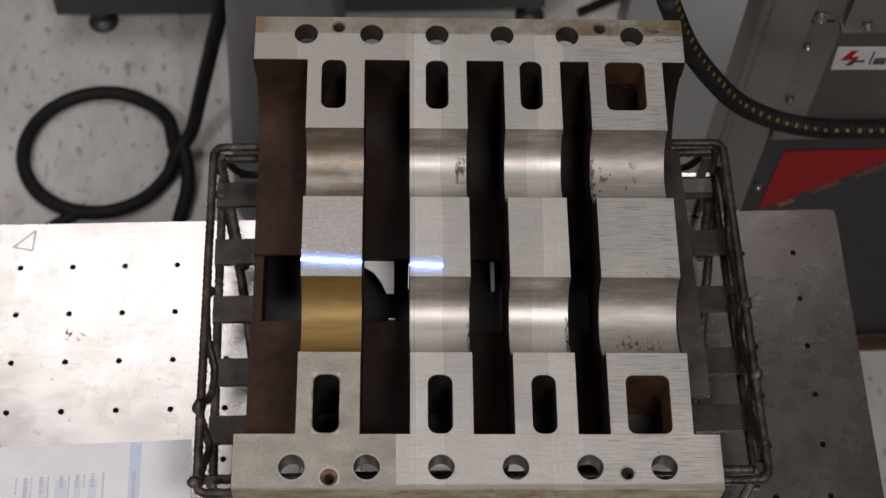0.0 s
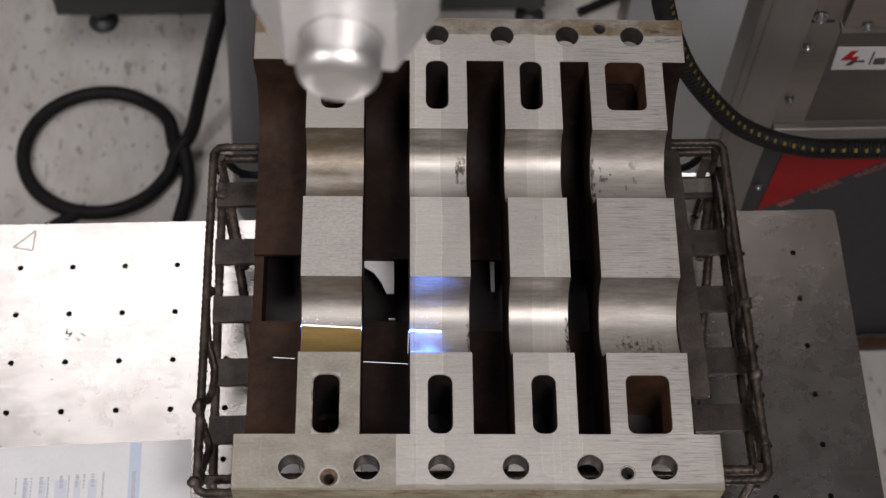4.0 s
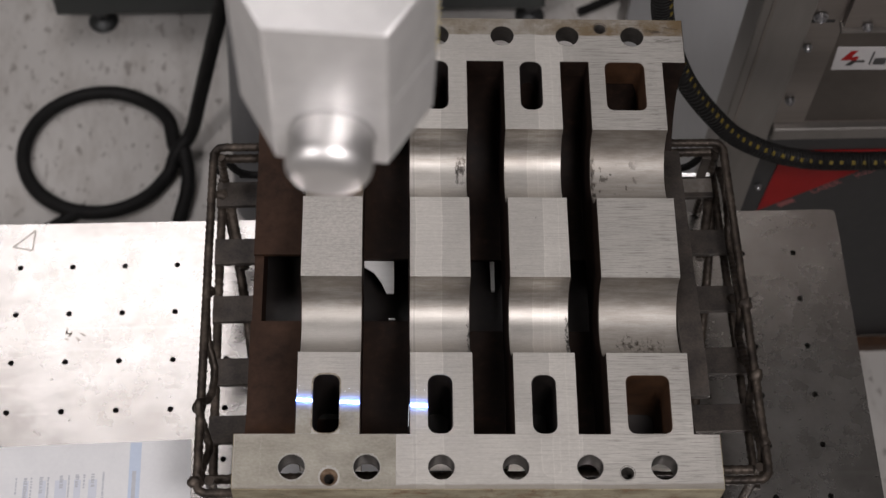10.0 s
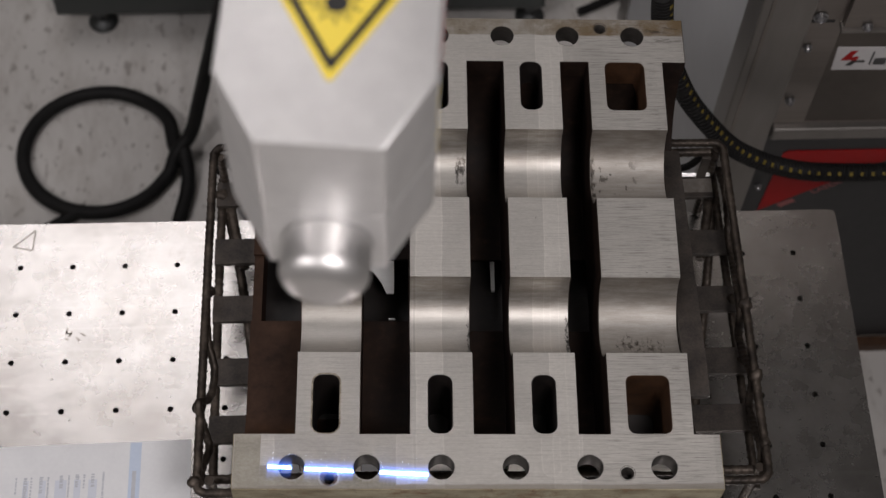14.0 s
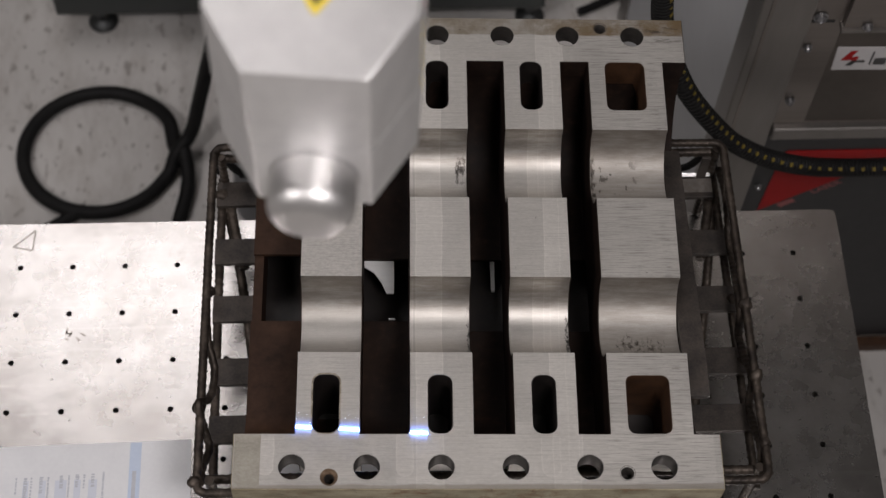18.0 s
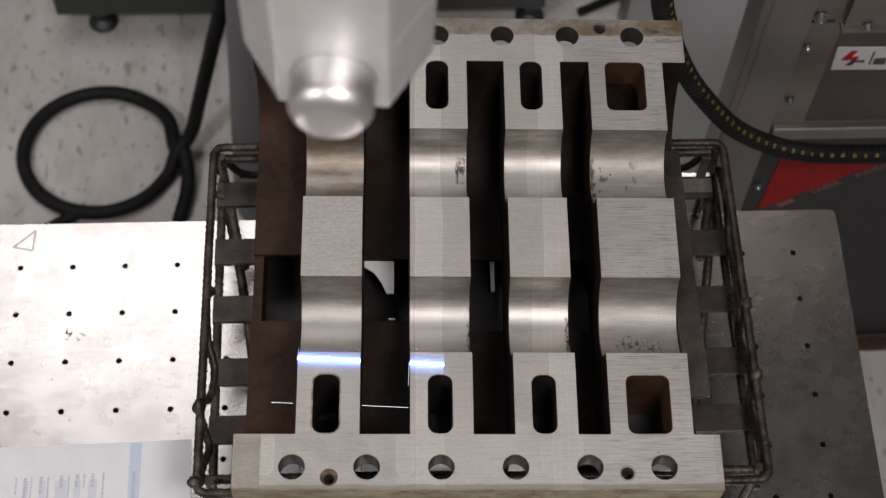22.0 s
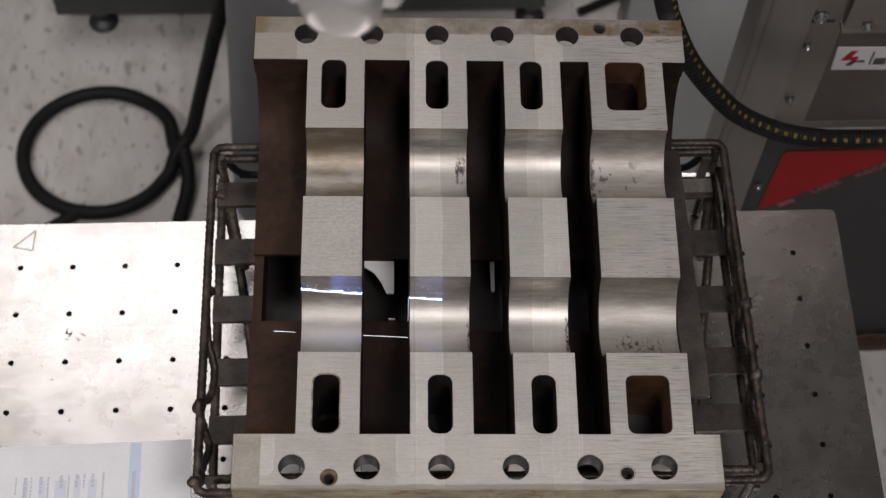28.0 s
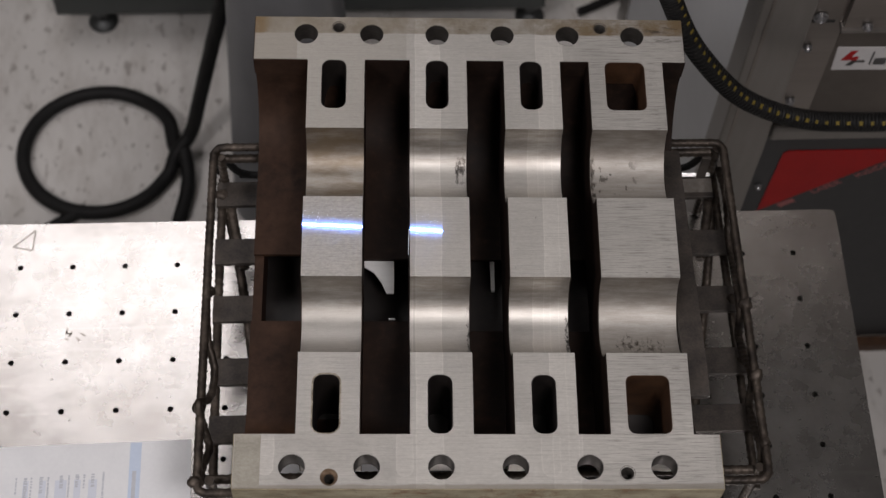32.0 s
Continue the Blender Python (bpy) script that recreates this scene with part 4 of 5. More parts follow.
def sweep_line(pieces):
    turn = math.degrees(math.atan(SKEW))
    for i, (ob, x) in enumerate(pieces):
        rows = []
        for k in range(0, 321):
            y, z, roll, slip = surface_under(x, line_y(k / 10) + (x + 0.113) * SKEW)
            # the line is a little shorter at one end and longer at the other on its way out
            if k < 152 and i == 0:
                slip, z = 0.0075, z + 0.0002
            elif k < 152 and slip == -0.0080:
                slip = -0.0030
            rows.append((k / 10, pose(x + slip, y, z, roll, 0, turn)))
        walk(ob, rows)


# ---- added blue emitter that throws reflections of the line into the second bore ----
def flare():
    th = empty("laser_flare", BLOCK, "added blue emitter for the laser reflections in a bore", "laser light")
    return part("flare_core", prism([(-0.0005, 0.0), (-0.0002, 0.0018), (0.0002, 0.0018), (0.0005, 0.0)], [], -0.0125, 0.0125, "x"), FLARE, th)


def flash(ob):
    """The flare stays inside the steel of the land and comes up with the line for a moment."""
    turn, x = math.degrees(math.atan(SKEW)), -0.0362
    rows = []
    for k in range(0, 321):
        y, z, roll, slip = surface_under(x, line_y(k / 10) + (x + 0.113) * SKEW)
        lit = 29 <= k <= 40 or 254 <= k <= 257
        rows.append((k / 10, pose(x, y, z, roll, 0, turn) if lit else pose(x, 0.0, -0.015, 0, 0, turn)))
    walk(ob, rows)


# ---- thin traces of the line on the cast floor and in a slot ----
def floor_traces():
    th = empty("laser_floor_trace", BLOCK, "thin white laser traces on the cast floor below", "laser light")
    traces = []
    for a, b in ((-0.1640, -0.1460), (-0.0884, -0.0490), (-0.0275, -0.0170)):
        h = (b - a) / 2
        ob = part("trace", prism([(-0.00024, -0.0004), (-0.00012, 0.0003), (0.00012, 0.0003), (0.00024, -0.0004)], [], -h, h, "x"), TIP, th)
        traces.append((ob, (a + b) / 2))
    # the beam grazing the side of the second saddle
    side = part("side_trace", prism([(-0.0003, -0.0003), (0.0003, -0.0003), (0.0003, 0.0003), (-0.0003, 0.0003)], [], -0.045, 0.0), FAINT, th, "faint upright streak of laser light")
    traces.append((side, None))
    return traces


def sweep_traces(traces):
    turn = math.degrees(math.atan(SKEW))
    for ob, x in traces:
        rows = []
        for k in range(0, 321):
            if x is None:
                xs = BEAMS[1][0] - 0.0008
                y, z, roll, slip = surface_under(xs + 0.002, line_y(k / 10) + (xs + 0.113) * SKEW)
                rows.append((k / 10, pose(xs, y, min(z, 0.0) - 0.001)))
                continue
            y = line_y(k / 10) + (x + 0.113) * SKEW
            z = floor_under(x, y)
            # the slanting beam lands nearer where the floor is deep
            y -= 0.0075 * min(max((y + 0.124) / 0.030, 0.0), 1.0)
            if x > -0.04:
                z = -0.0851 if -0.150 < y < -0.1205 else -0.100
                if y < -0.154:
                    y, z = -0.178, -0.011
            rows.append((k / 10, pose(x, y, z, 0, 0, turn)))
        walk(ob, rows)


# ---- the laser head ----
def laser_head():
    th = empty("laser_scanner", pose(-0.05, -0.30, 1.58, 0, 0, -5.2), "silver aluminium laser head with domed nose and yellow warning sign", "laser head")
    outline = [(-0.0275, 0), (0.0265, 0), (0.0457, 0.0343), (0.0457, 0.21), (-0.0492, 0.21), (-0.0485, 0.0338)]

    def shrunk(g):
        return [(-0.0275 + g * 0.3, g), (0.0265 - g * 0.3, g), (0.0457 - g, 0.0343 + g * 0.3), (0.0457 - g, 0.21 - g), (-0.0492 + g, 0.21 - g), (-0.0485 + g, 0.0338 + g * 0.3)]
    bevelled(part("cover", prism(outline, [], -0.0562, 0.0), HEAD, th, "light silver upper cover", 30), 0.0014, 3)
    part("joint", prism(shrunk(0.00025), [], -0.0567, -0.0562), CHIPPED, th, "chipped bright joint line")
    bevelled(part("housing", prism(outline, [], -0.1035, -0.0568), HEAD, th, "", 30), 0.0010, 2)
    # nose
    prof = [(0.0, 0.0), (0.0196, 0.0), (0.0196, 0.0008), (0.0204, 0.0012), (0.0205, 0.0150)]
    for k in range(1, 13):
        a = radians(90 * k / 12)
        prof.append((0.0095 + 0.0110 * math.cos(a), 0.0160 + 0.0100 * math.sin(a)))
    prof += [(0.0060, 0.02635), (0.0, 0.0265)]
    nb = lathe(prof, 56, axis="y")
    bmesh.ops.translate(nb, verts=nb.verts, vec=(0.0, 0.0002, -0.0812))
    part("nose", nb, DOME, th, "rounded turned aluminium nose", 50)
    rb = lathe([(0.0207, -0.0006), (0.0207, 0.0002), (0.0204, 0.0002), (0.0204, -0.0006)], 48, axis="y")
    bmesh.ops.translate(rb, verts=rb.verts, vec=(0.0, 0.0, -0.0812))
    part("nose_ring", rb, SEAM, th, smooth=40)
    lens = lathe([(0.0, -0.1085), (0.021, -0.1085), (0.023, -0.1035), (0.0, -0.1035)], 40)
    bmesh.ops.translate(lens, verts=lens.verts, vec=(0.0, 0.089, 0))
    part("lens_mount", lens, SEAM, th)
    # warning sign
    def tri(h, y, r):
        c = [(0.0008, y), (0.0008 + h / math.sqrt(3), y + h), (0.0008 - h / math.sqrt(3), y + h)]
        pts = []
        for i in range(3):
            p, q, s = Vector(c[i - 1]), Vector(c[i]), Vector(c[(i + 1) % 3])
            d0, d1 = (p - q).normalized(), (s - q).normalized()
            for k in range(7):
                u = k / 6
                a, b = q + d0 * r, q + d1 * r
                pts.append(tuple(a * (1 - u) ** 2 + q * 2 * u * (1 - u) + b * u * u))
        return pts
    sign = part("warning_sign", prism(tri(0.062, 0.0299, 0.004), [], 0.0001, 0.0004), YELLOW, th, "yellow laser warning triangle")
    part("sign_border", prism(tri(0.0525, 0.0359, 0.003), [tri(0.0415, 0.0429, 0.002)], 0.0004, 0.0006), BLACK, sign)
    rb = prism(circle(0.0008, 0.0714, 0.0050, 24), [], 0.0004, 0.0006)
    part("sign_dot", rb, BLACK, sign)
    for k in range(20):
        a = radians(18 * k)
        r1 = 0.0112 if k % 2 else 0.0086
        if k == 10:
            r1 = 0.022
        b = box(0.0058, r1, -0.00035, 0.00035, 0.0004, 0.0006, m=pose(0.0008, 0.0714, 0, 0, 0, 18 * k))
        part("sign_ray", b, BLACK, sign)
    # pole up to the rail under the ceiling
    part("mount_plate", box(-0.042, 0.038, 0.150, 0.205, 0.0005, 0.0120), SEAM, th)
    part("pole", prism(rounded(-0.020, 0.016, 0.165, 0.200, 0.004, 3), [], 0.0125, 1.148), HEAD, th, "plain silver pole up to the ceiling rail")
    # side label
    side = part("side_label", box(0.0459, 0.0463, 0.045, 0.12, -0.072, -0.012), WHITE, th, "white side label with red and yellow print")
    part("label_stripe", box(0.0463, 0.0465, 0.060, 0.10, -0.030, -0.022), RED, side)
    part("label_edge", box(0.0463, 0.0465, 0.045, 0.047, -0.072, -0.020), YELLOW, side)
    return th


NOSE = ((0, -0.050, -0.188), (1.4, -0.052, -0.231), (2, -0.052, -0.244), (2.5, -0.052, -0.251), (3, -0.052, -0.259), (3.5, -0.052, -0.267), (5.5, -0.054, -0.279), (6, -0.054, -0.280), (6.5, -0.054, -0.283), (7, -0.055, -0.288),
        (7.5, -0.055, -0.293), (8, -0.056, -0.299), (8.5, -0.056, -0.306), (9, -0.056, -0.313), (9.5, -0.056, -0.320), (10, -0.057, -0.326), (11, -0.057, -0.339), (12, -0.058, -0.354), (13, -0.058, -0.368),
        (14, -0.059, -0.382), (14.5, -0.061, -0.388), (15.2, -0.067, -0.393), (16.5, -0.069, -0.370), (17, -0.067, -0.362), (17.5, -0.066, -0.355), (18, -0.065, -0.348), (19, -0.063, -0.335), (20, -0.060, -0.322),
        (21, -0.058, -0.308), (22, -0.056, -0.294), (22.5, -0.054, -0.288), (23, -0.054, -0.284), (23.5, -0.053, -0.280), (24, -0.053, -0.279), (25, -0.052, -0.276), (25.5, -0.052, -0.274), (27.5, -0.052, -0.244),
        (28, -0.051, -0.235), (29, -0.050, -0.222), (30, -0.050, -0.208), (31, -0.050, -0.196), (32, -0.050, -0.184))

# ---- behind the table: cabinet, machine base, post, cables ----
CY = 0.262


def cabinet():
    th = empty("laser_cabinet", pose(0, 0, 0), "tall aluminium-framed laser cabinet with sheet panels behind the table", "cabinet")
    x0, x1, y1, top = 0.361, 1.0, 0.80, 1.35
    post = part("corner_post", box(x0, 0.4180, CY, CY + 0.045, 0.02, top), ALU, th, "brushed aluminium corner profile")
    bevelled(post, 0.002)
    part("post_groove", box(0.3705, 0.374, CY - 0.0008, CY, 0.02, top), SHEET, th)
    part("side_panel", box(x0 + 0.004, x0 + 0.010, CY + 0.0455, y1, 0.03, top), PANEL, th, "blue-grey painted side panel")
    part("back_post", box(x0, x0 + 0.045, y1 + 0.0005, y1 + 0.045, 0.02, top), ALU, th)
    part("upper_panel", box(0.4182, x1, CY + 0.006, CY + 0.012, 0.5965, top), SHEET, th, "brownish reflecting stainless front panel")
    part("door_plate", box(0.4525, x1, CY - 0.002, CY + 0.0058, 0.7900, top), SHEET, th)
    part("door_ledge", box(0.4500, x1, CY - 0.006, CY + 0.0055, 0.7850, 0.7897), ALU, th)
    ledge = part("middle_rail", box(0.4185, x1, CY - 0.004, CY + 0.012, 0.5740, 0.5955), ALU, th, "bright aluminium middle rail")
    bevelled(ledge, 0.003)
    part("lower_panel", box(0.4182, x1, CY + 0.004, CY + 0.012, 0.02, 0.5735), DARKPANEL, th, "grey painted lower panel")
    # red corner film with pale lettering along its slanting edge
    red = prism([(0.4440, 0.5330), (0.4500, 0.5391), (0.70, 0.5391), (0.70, 0.6000 - 0.0612), (0.5980, 0.5391), (0.4467, 0.4060), (0.4395, 0.3990)], [], CY + 0.0028, CY + 0.0039, "y")
    film = part("red_film", red, RED, th, "red warning film with pale lettering")
    slope = math.atan2(0.0445, 0.0515)
    for x, z, word in ((0.5005, 0.4395, "LASER"), (0.5458, 0.4760, "INSIDE")):
        cu = bpy.data.curves.new("lettering", "FONT")
        cu.body, cu.size, cu.extrude = word, 0.0145, 0.0002
        ob = new("lettering", cu)
        ob.matrix_world = Matrix.Translation((x, CY + 0.0024, z)) @ Matrix.Rotation(radians(90), 4, "X") @ Matrix.Rotation(slope, 4, "Z")
        cu.materials.append(FADED)
        ob.parent = film
    bar = box(-0.011, 0.011, -0.0002, 0.0, -0.0002, 0.0095)
    bmesh.ops.transform(bar, matrix=Matrix.Translation((0.4745, CY + 0.0026, 0.4150)) @ Matrix.Rotation(-slope, 4, "Y"), verts=bar.verts)
    part("lettering_bar", bar, FADED, film)
    # added patch that paints the darker reflection on the front sheet
    part("dim_patch", box(0.4545, x1, CY + 0.0056, CY + 0.0061, 0.6000, 0.7845), DIM_SHEET, th, "darker patch for the dim reflection in the front panel")
    part("floor_plate", box(0.4182, x1, CY - 0.012, CY + 0.0035, 0.0, 0.0190), FRESH, th, "rust-brown skirting strip")
    # maker's plate
    plate = part("name_plate", prism([(0.4602, 0.7035), (0.61, 0.7010), (0.61, 0.7415), (0.4584, 0.7445)], [], CY + 0.0045, CY + 0.0058, "y"), WHITE, th, "white name plate with a red mark")
    part("plate_mark", prism([(0.4660, 0.7215), (0.4745, 0.7385), (0.4815, 0.7385), (0.4770, 0.7275), (0.4850, 0.7275), (0.4840, 0.7215)], [], CY + 0.0041, CY + 0.0044, "y"), RED, plate)
    part("plate_bar", prism([(0.4735, 0.7115), (0.4790, 0.7210), (0.4930, 0.7210), (0.4930, 0.7170), (0.4830, 0.7170), (0.4800, 0.7115)], [], CY + 0.0041, CY + 0.0044, "y"), BLACK, plate)
    part("plate_bar", box(0.4985, 0.5005, CY + 0.0041, CY + 0.0044, 0.7125, 0.7365), SEAM, plate)
    for k in range(5):
        part("plate_bar", box(0.5030 + 0.017 * k, 0.5165 + 0.017 * k, CY + 0.0041, CY + 0.0044, 0.7125, 0.7245 + 0.004 * (k % 2)), SEAM, plate)
    # screws
    for x, z, r, y in ((0.4275, 0.7985, 0.0062, CY + 0.005), (0.4256, 0.7455, 0.0040, CY + 0.005), (0.4287, 0.6440, 0.0046, CY + 0.005), (0.4290, 0.4600, 0.0034, CY + 0.003), (0.4765, 0.7925, 0.0046, CY - 0.003)):
        b = lathe([(0.0, 0.0), (r * 1.25, 0.0), (r * 1.25, 0.001), (r, 0.0012), (r * 0.92, 0.004), (r * 0.55, 0.0055), (r * 0.5, 0.0040), (0, 0.0040)], 16, axis="y")
        bmesh.ops.translate(b, verts=b.verts, vec=(x, y, z))
        part("screw", b, ZINC, th, smooth=40)
    b = lathe([(0.0, 0.0), (0.0045, 0.0), (0.004, 0.003), (0, 0.0035)], 14)
    bmesh.ops.transform(b, matrix=Matrix.Translation((x0 + 0.0038, 0.2960, 0.6874)) @ Matrix.Rotation(radians(-90), 4, "Y"), verts=b.verts)
    part("screw", b, ZINC, th, smooth=40)
    part("slot", box(0.4200, 0.4440, CY + 0.0052, CY + 0.0062, 0.7885, 0.7925), BLACK, th)
    for x in (x0 + 0.02, x1 - 0.06):
        for y in (CY + 0.02, y1 - 0.05):
            part("foot", lathe([(0, 0), (0.02, 0), (0.02, 0.012), (0.008, 0.016), (0.008, 0.021), (0, 0.021)], 16), RUBBER, th).location = (x, y, 0)


def machine_base():
    th = empty("machine_base", pose(-0.15, 1.1, 0), "dark grey-green machine base on levelling feet", "machine base")
    body = part("base_frame", box(-0.380, 0.385, -0.272, 0.30, 0.062, 0.16), GREEN, th)
    bevelled(body, 0.004)
    for x in (-0.318, 0.370):
        b = lathe([(0, 0), (0.022, 0), (0.024, 0.004), (0.019, 0.012), (0.009, 0.016), (0.009, 0.062), (0, 0.062)], 20)
        f = part("levelling_foot", b, DULL, th, "zinc-plated levelling foot", 40)
        f.location = (x, -0.240, 0)
        n = part("foot_nut", lathe([(0.010, 0.036), (0.019, 0.036), (0.019, 0.050), (0.010, 0.050)], 6), DULL, th)
        n.location = f.location
        bk = part("foot_bracket", box(-0.02, 0.02, -0.02, 0.06, 0.051, 0.060), GREEN, th)
        bk.location = f.location


def grey_post():
    th = empty("grey_column", pose(0, 0, 0), "smooth grey painted machine pedestal that widens to the floor", "column")
    b = bmesh.new()
    rings = []
    for z, x0, x1, y0, r in ((0.0, -0.250, -0.062, 0.470, 0.060), (0.25, -0.234, -0.074, 0.480, 0.055), (0.50, -0.218, -0.085, 0.490, 0.050), (0.62, -0.216, -0.087, 0.492, 0.050)):
        rings.append([b.verts.new((*q, z)) for q in rounded(x0, x1, y0, 0.75, r, 8)])
    for p, q in zip(rings, rings[1:]):
        for k in range(len(p)):
            b.faces.new((p[k], p[(k + 1) % len(p)], q[(k + 1) % len(q)], q[k]))
    b.faces.new(rings[0][::-1])
    b.faces.new(rings[-1])
    part("shaft", b, POST, th, smooth=40)
    part("top_plate", prism(rounded(-0.230, -0.072, 0.478, 0.764, 0.050, 8), [], 0.6205, 0.640), POST, th, smooth=40)


def floor_cable():
    pts = []
    cx, cy, rx, ry = -0.4565, 0.608, 0.116, 0.108
    pts += [(-0.2330, 0.658, 0.38), (-0.2407, 0.6527, 0.33), (-0.2473, 0.6461, 0.30), (-0.2601, 0.6437, 0.25), (-0.2776, 0.6390, 0.18), (-0.2956, 0.6315, 0.11), (-0.3130, 0.6163, 0.05), (-0.3370, 0.590, 0.030)]
    for k in range(0, 13):
        a = radians(-25 - 28 * k)
        pts.append((cx + rx * math.cos(a), cy + ry * math.sin(a), 0.0115 + 0.010 * (k > 10)))
    pts += [(-0.325, 0.592, 0.032), (-0.3190, 0.545, 0.016), (-0.331, 0.48, 0.0115), (-0.36, 0.35, 0.0115), (-0.40, 0.10, 0.0115)]
    ob = part("coiled_cable", tube(smooth_path(pts, 10), 0.0112, 12), RUBBER, None, smooth=60)
    tagged(ob, "thick black rubber cable coiled on the floor", "cable")
    pts = [(-0.47, 0.508, 0.0105), (-0.50, 0.49, 0.0105), (-0.56, 0.44, 0.0105), (-0.66, 0.30, 0.0105)]
    ob = part("cable_tail", tube(smooth_path(pts, 8), 0.0100, 12), RUBBER, None, smooth=60)
    tagged(ob, "loose black cable lying on the floor", "cable")
    pts = [(0.30, 0.86, 0.008), (0.36, 0.89, 0.008), (0.42, 0.93, 0.008), (0.5, 1.05, 0.008)]
    ob = part("floor_lead", tube(smooth_path(pts, 8), 0.0075, 10), RUBBER, None, smooth=60)
    tagged(ob, "thin black lead lying on the floor", "cable")
    # lead slung behind the tray, tied to its corner uprights
    pts = [(-0.1790, 0.082, 0.820), (-0.1810, 0.108, 0.800), (-0.1784, 0.12, 0.7773), (-0.1691, 0.12, 0.7576), (-0.1585, 0.12, 0.7506), (-0.1496, 0.12, 0.7492), (0.06, 0.12, 0.730), (0.24, 0.12, 0.7400), (0.2753, 0.12, 0.7477), (0.2854, 0.12, 0.7561), (0.2919, 0.12, 0.769), (0.2961, 0.118, 0.7774), (0.2960, 0.100, 0.798), (0.2920, 0.078, 0.815)]
    ob = part("slung_lead", tube(smooth_path(pts, 8), 0.0038, 10), RUBBER, None, smooth=60)
    tagged(ob, "thin black lead slung behind the tray", "cable")


def hose():
    th = empty("cable_hose", pose(0, 0.20, 0), "black corrugated cable hose with yellow dashes along it", "hose")
    pts = [(0.225, 0, 1.02), (0.232, 0, 0.97), (0.241, 0, 0.935), (0.249, 0, 0.910), (0.277, 0, 0.843), (0.314, 0, 0.782), (0.347, 0, 0.7405), (0.391, 0, 0.709), (0.4335, 0, 0.693), (0.47, 0, 0.689), (0.515, 0, 0.688), (0.56, 0, 0.694), (0.63, 0, 0.72)]
    path = smooth_path(pts, 22)
    part("tube", tube(path, lambda i: 0.0100 + 0.0010 * (i % 2), 14), RUBBER, th, smooth=30)
    # dashes on the side towards the room
    rnd = random.Random(2)
    acc = 0.0
    for i in range(1, len(path) - 1):
        acc += (path[i] - path[i - 1]).length
        if acc > 0.0115:
            acc = 0.0
            d = (path[i + 1] - path[i - 1]).normalized()
            out = Vector((0, -0.62, 0.0)) + Vector((d.z, 0, -d.x)) * (-0.72)
            out.normalize()
            w = d.cross(out).normalized()
            m = Matrix((d, w, out)).transposed().to_4x4()
            m.translation = path[i] + out * 0.0103
            s = rnd.uniform(0.0012, 0.0020)
            w2 = rnd.uniform(0.0016, 0.0025)
            part("dash", box(-s, s, -w2, w2, -0.0008, 0.0006, m=m), PVC, th)
    return th


HOSE = ((0, 0), (1, -0.012), (2, -0.024), (3, -0.036), (3.5, -0.039), (5.5, -0.043), (7, -0.046), (8, -0.051), (9, -0.060), (10, -0.066), (11, -0.072), (12, -0.080), (13, -0.087), (14.5, -0.092), (15.3, -0.094), (16.5, -0.091),
        (17, -0.088), (18, -0.080), (19, -0.070), (20, -0.066), (21, -0.060), (22, -0.051), (23, -0.046), (25, -0.045), (25.5, -0.045), (27.5, -0.027), (28, -0.020), (29, -0.010), (30, 0.000), (31, 0.007), (32, 0.014))


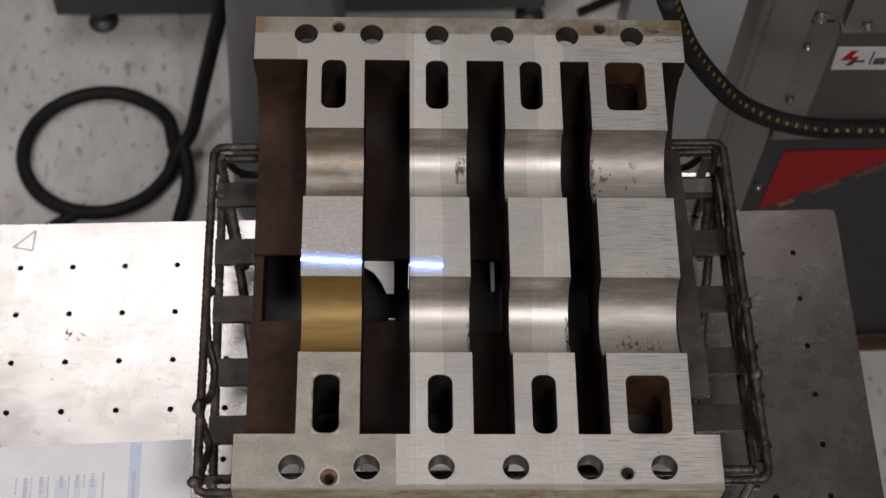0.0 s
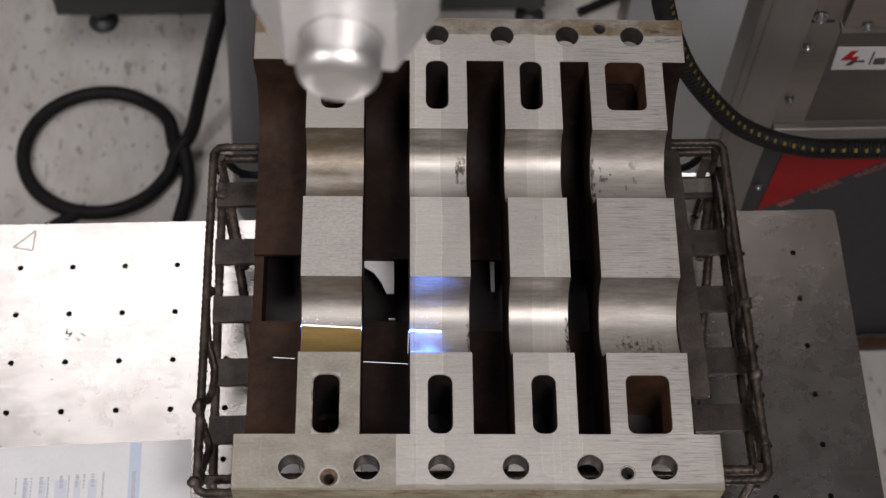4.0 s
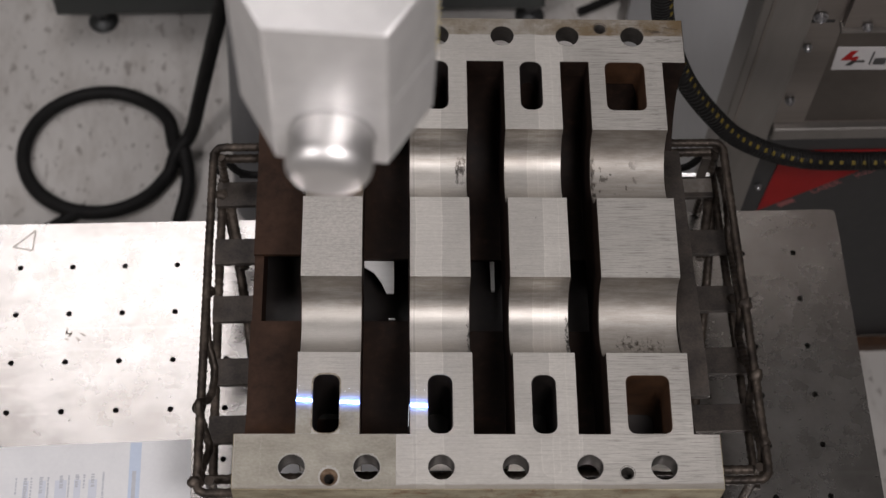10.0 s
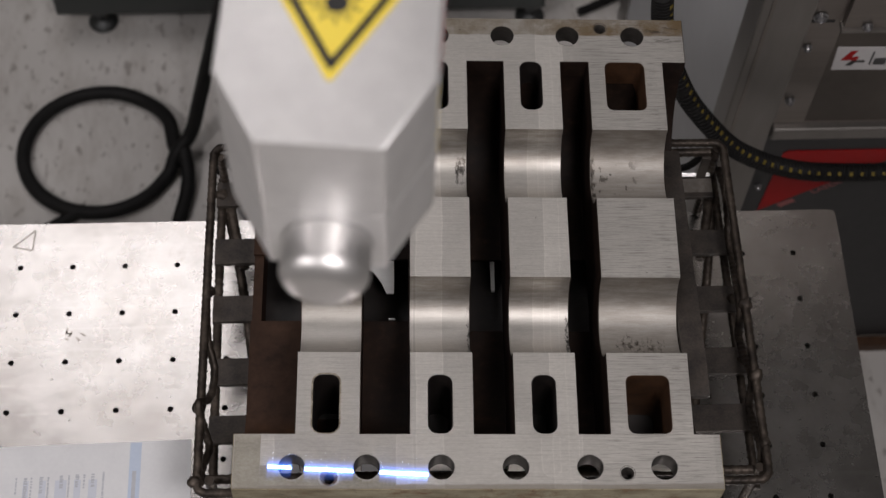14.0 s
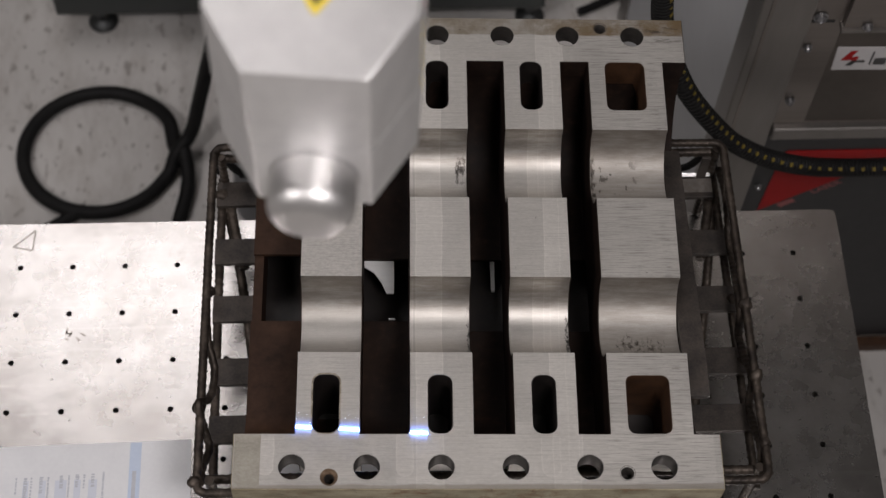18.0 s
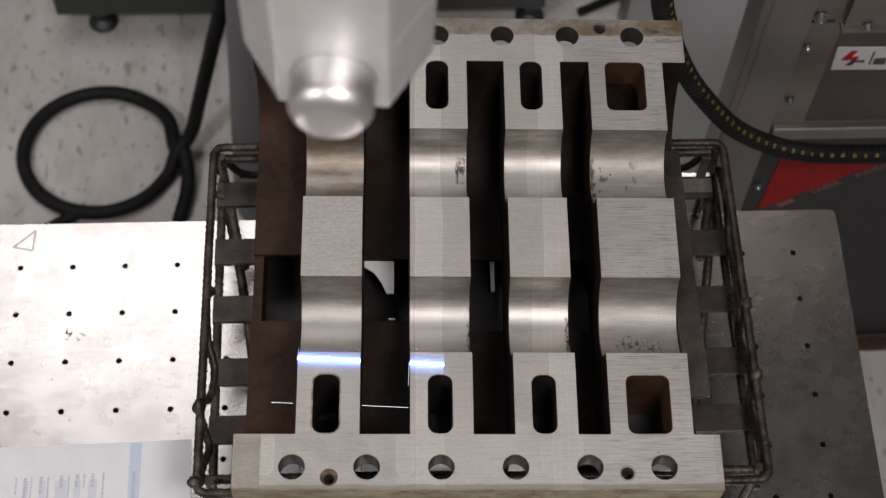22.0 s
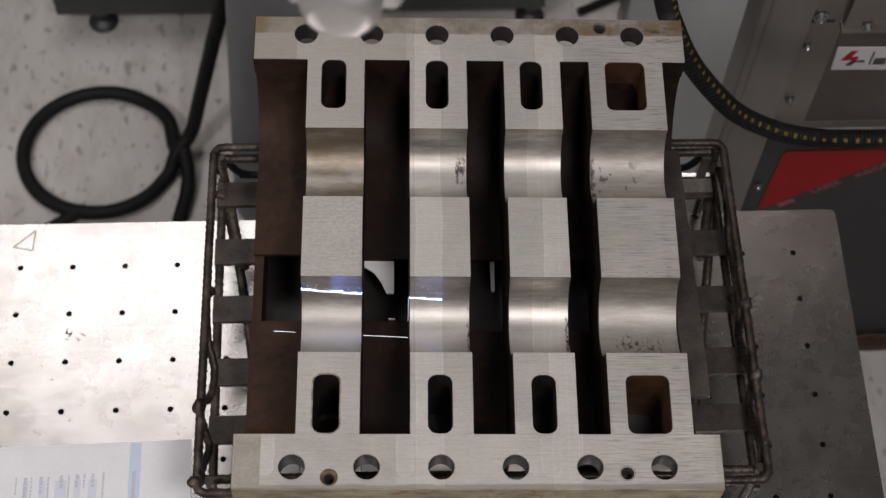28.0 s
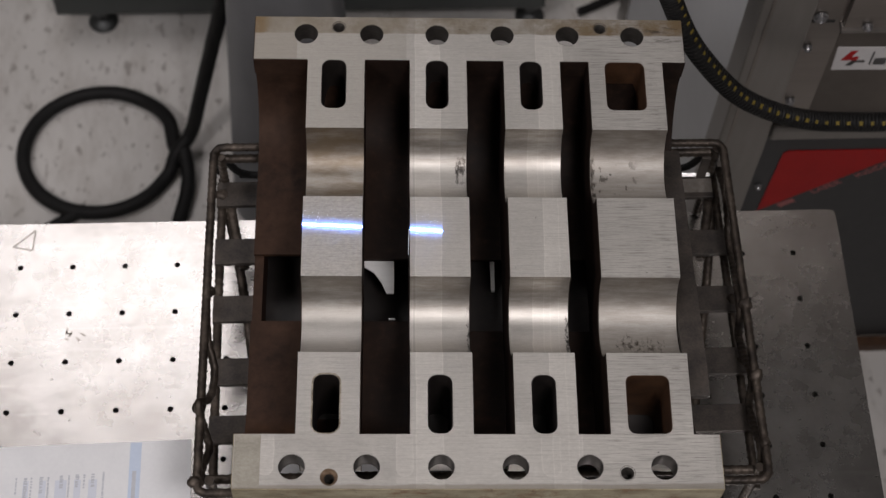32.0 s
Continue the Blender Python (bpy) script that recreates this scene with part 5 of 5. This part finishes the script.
def paper_sheet():
    th = empty("printed_sheet", pose(-0.29, -0.24, TOP, 0, 0, 0), "white printed paper sheet with blue columns lying on the table", "paper")
    part("sheet", prism([(-0.16, 0.0745), (0.0855, 0.0795), (0.0905, -0.12), (-0.16, -0.125)], [], 0.0004, 0.0008), PAPER, th)
    part("margin_stripe", box(0.0305, 0.0408, -0.12, 0.0774, 0.00085, 0.0010), INK, th)
    part("margin_text", box(0.0335, 0.0370, -0.12, 0.0500, 0.00104, 0.0012), INKGREY, th)
    rnd = random.Random(9)
    # blue ledger columns, each with a line of print that breaks off at another length
    for x, w in ((-0.1175, 0.0105), (-0.0945, 0.0045), (-0.0635, 0.0050), (-0.0490, 0.0060), (-0.0350, 0.0105), (-0.0180, 0.0060), (-0.0050, 0.0075)):
        part("ledger_column", box(x, x + w, -0.12, 0.0430, 0.00085, 0.0010), WASH, th)
    for k, (x, w, top, length) in enumerate(((-0.1240, 0.0018, 0.0435, 0.010), (-0.1125, 0.0030, 0.0440, 0.022), (-0.1030, 0.0018, 0.0430, 0.024), (-0.0945, 0.0034, 0.0440, 0.026), (-0.0705, 0.0018, 0.0460, 0.014),
                                             (-0.0630, 0.0034, 0.0460, 0.15), (-0.0570, 0.0018, 0.0460, 0.028), (-0.0490, 0.0034, 0.0465, 0.014), (-0.0420, 0.0018, 0.0465, 0.019), (-0.0310, 0.0034, 0.0475, 0.011),
                                             (-0.0235, 0.0018, 0.0475, 0.020), (-0.0170, 0.0034, 0.0480, 0.011), (-0.0100, 0.0018, 0.0480, 0.012), (-0.0030, 0.0034, 0.0485, 0.013), (0.0070, 0.0022, 0.0500, 0.15))):
        b, y = bmesh.new(), top
        while y > max(-0.115, top - length):
            d = rnd.uniform(0.0010, 0.0026)
            box(x, x + w * rnd.uniform(0.75, 1.0), y - d, y, 0.00104, 0.0012, b)
            y -= d + rnd.choice((0.0004, 0.0004, 0.0012))
        part("print_line", b, INKGREY, th)
    # white sheet added under the tray to brighten what the bolt holes show
    ob = part("hole_backing", prism([(-0.1350, -0.245), (0.06, -0.240), (0.055, -0.105), (-0.130, -0.100)], [], TOP + 0.0004, TOP + 0.0009), PAPER)
    tagged(ob, "white sheet added under the tray to brighten the bolt holes", "paper")


def table_marks():
    # scribed triangle and a rough weld scar in the table top
    th = empty("table_scar", pose(-0.318, -0.052, TOP), "rough dark weld scar on the steel table", "scar")
    rnd = random.Random(3)
    for k in range(6):
        x, y = rnd.uniform(-0.008, 0.008), rnd.uniform(-0.005, 0.005)
        a = rnd.uniform(0, 180)
        part("scar_bit", box(-rnd.uniform(0.001, 0.004), rnd.uniform(0.001, 0.004), -0.0009, 0.0009, 0.0001, 0.0004, m=pose(x, y, 0, 0, 0, a)), SCRIBE, th)
    th = empty("scribed_mark", pose(-0.374, 0.047, TOP), "scribed triangle mark on the steel table", "mark")
    for a, b in (((-0.010, -0.004), (0.010, 0.014)), ((0.010, 0.014), (0.009, -0.008)), ((0.009, -0.008), (-0.010, -0.004))):
        d = Vector(b) - Vector(a)
        m = Matrix.Translation((*((Vector(a) + Vector(b)) / 2), 0)) @ Matrix.Rotation(math.atan2(d.y, d.x), 4, "Z")
        part("scribe", box(-d.length / 2, d.length / 2, -0.0008, 0.0008, 0.0001, 0.0003, m=m), SCRIBE, th)


FILM = oxide_film()
GRIMY = grime_film()
PIECES = scan_line()
TRACES = floor_traces()
FLARES = flare()
LASER = laser_head()
cabinet()
machine_base()
grey_post()
floor_cable()
SWAY = hose()
paper_sheet()
table_marks()


def motions():
    wear_film(FILM)
    wear_film(GRIMY)
    sweep_line(PIECES)
    sweep_traces(TRACES)
    flash(FLARES)
    walk(LASER, [(t, pose(x + 0.0075, y + 0.0185, 1.58, 0, 0, -5.2)) for t, x, y in NOSE])
    walk(SWAY, [(t, pose(-0.15 * z, 0.20, z)) for t, z in HOSE])


motions()
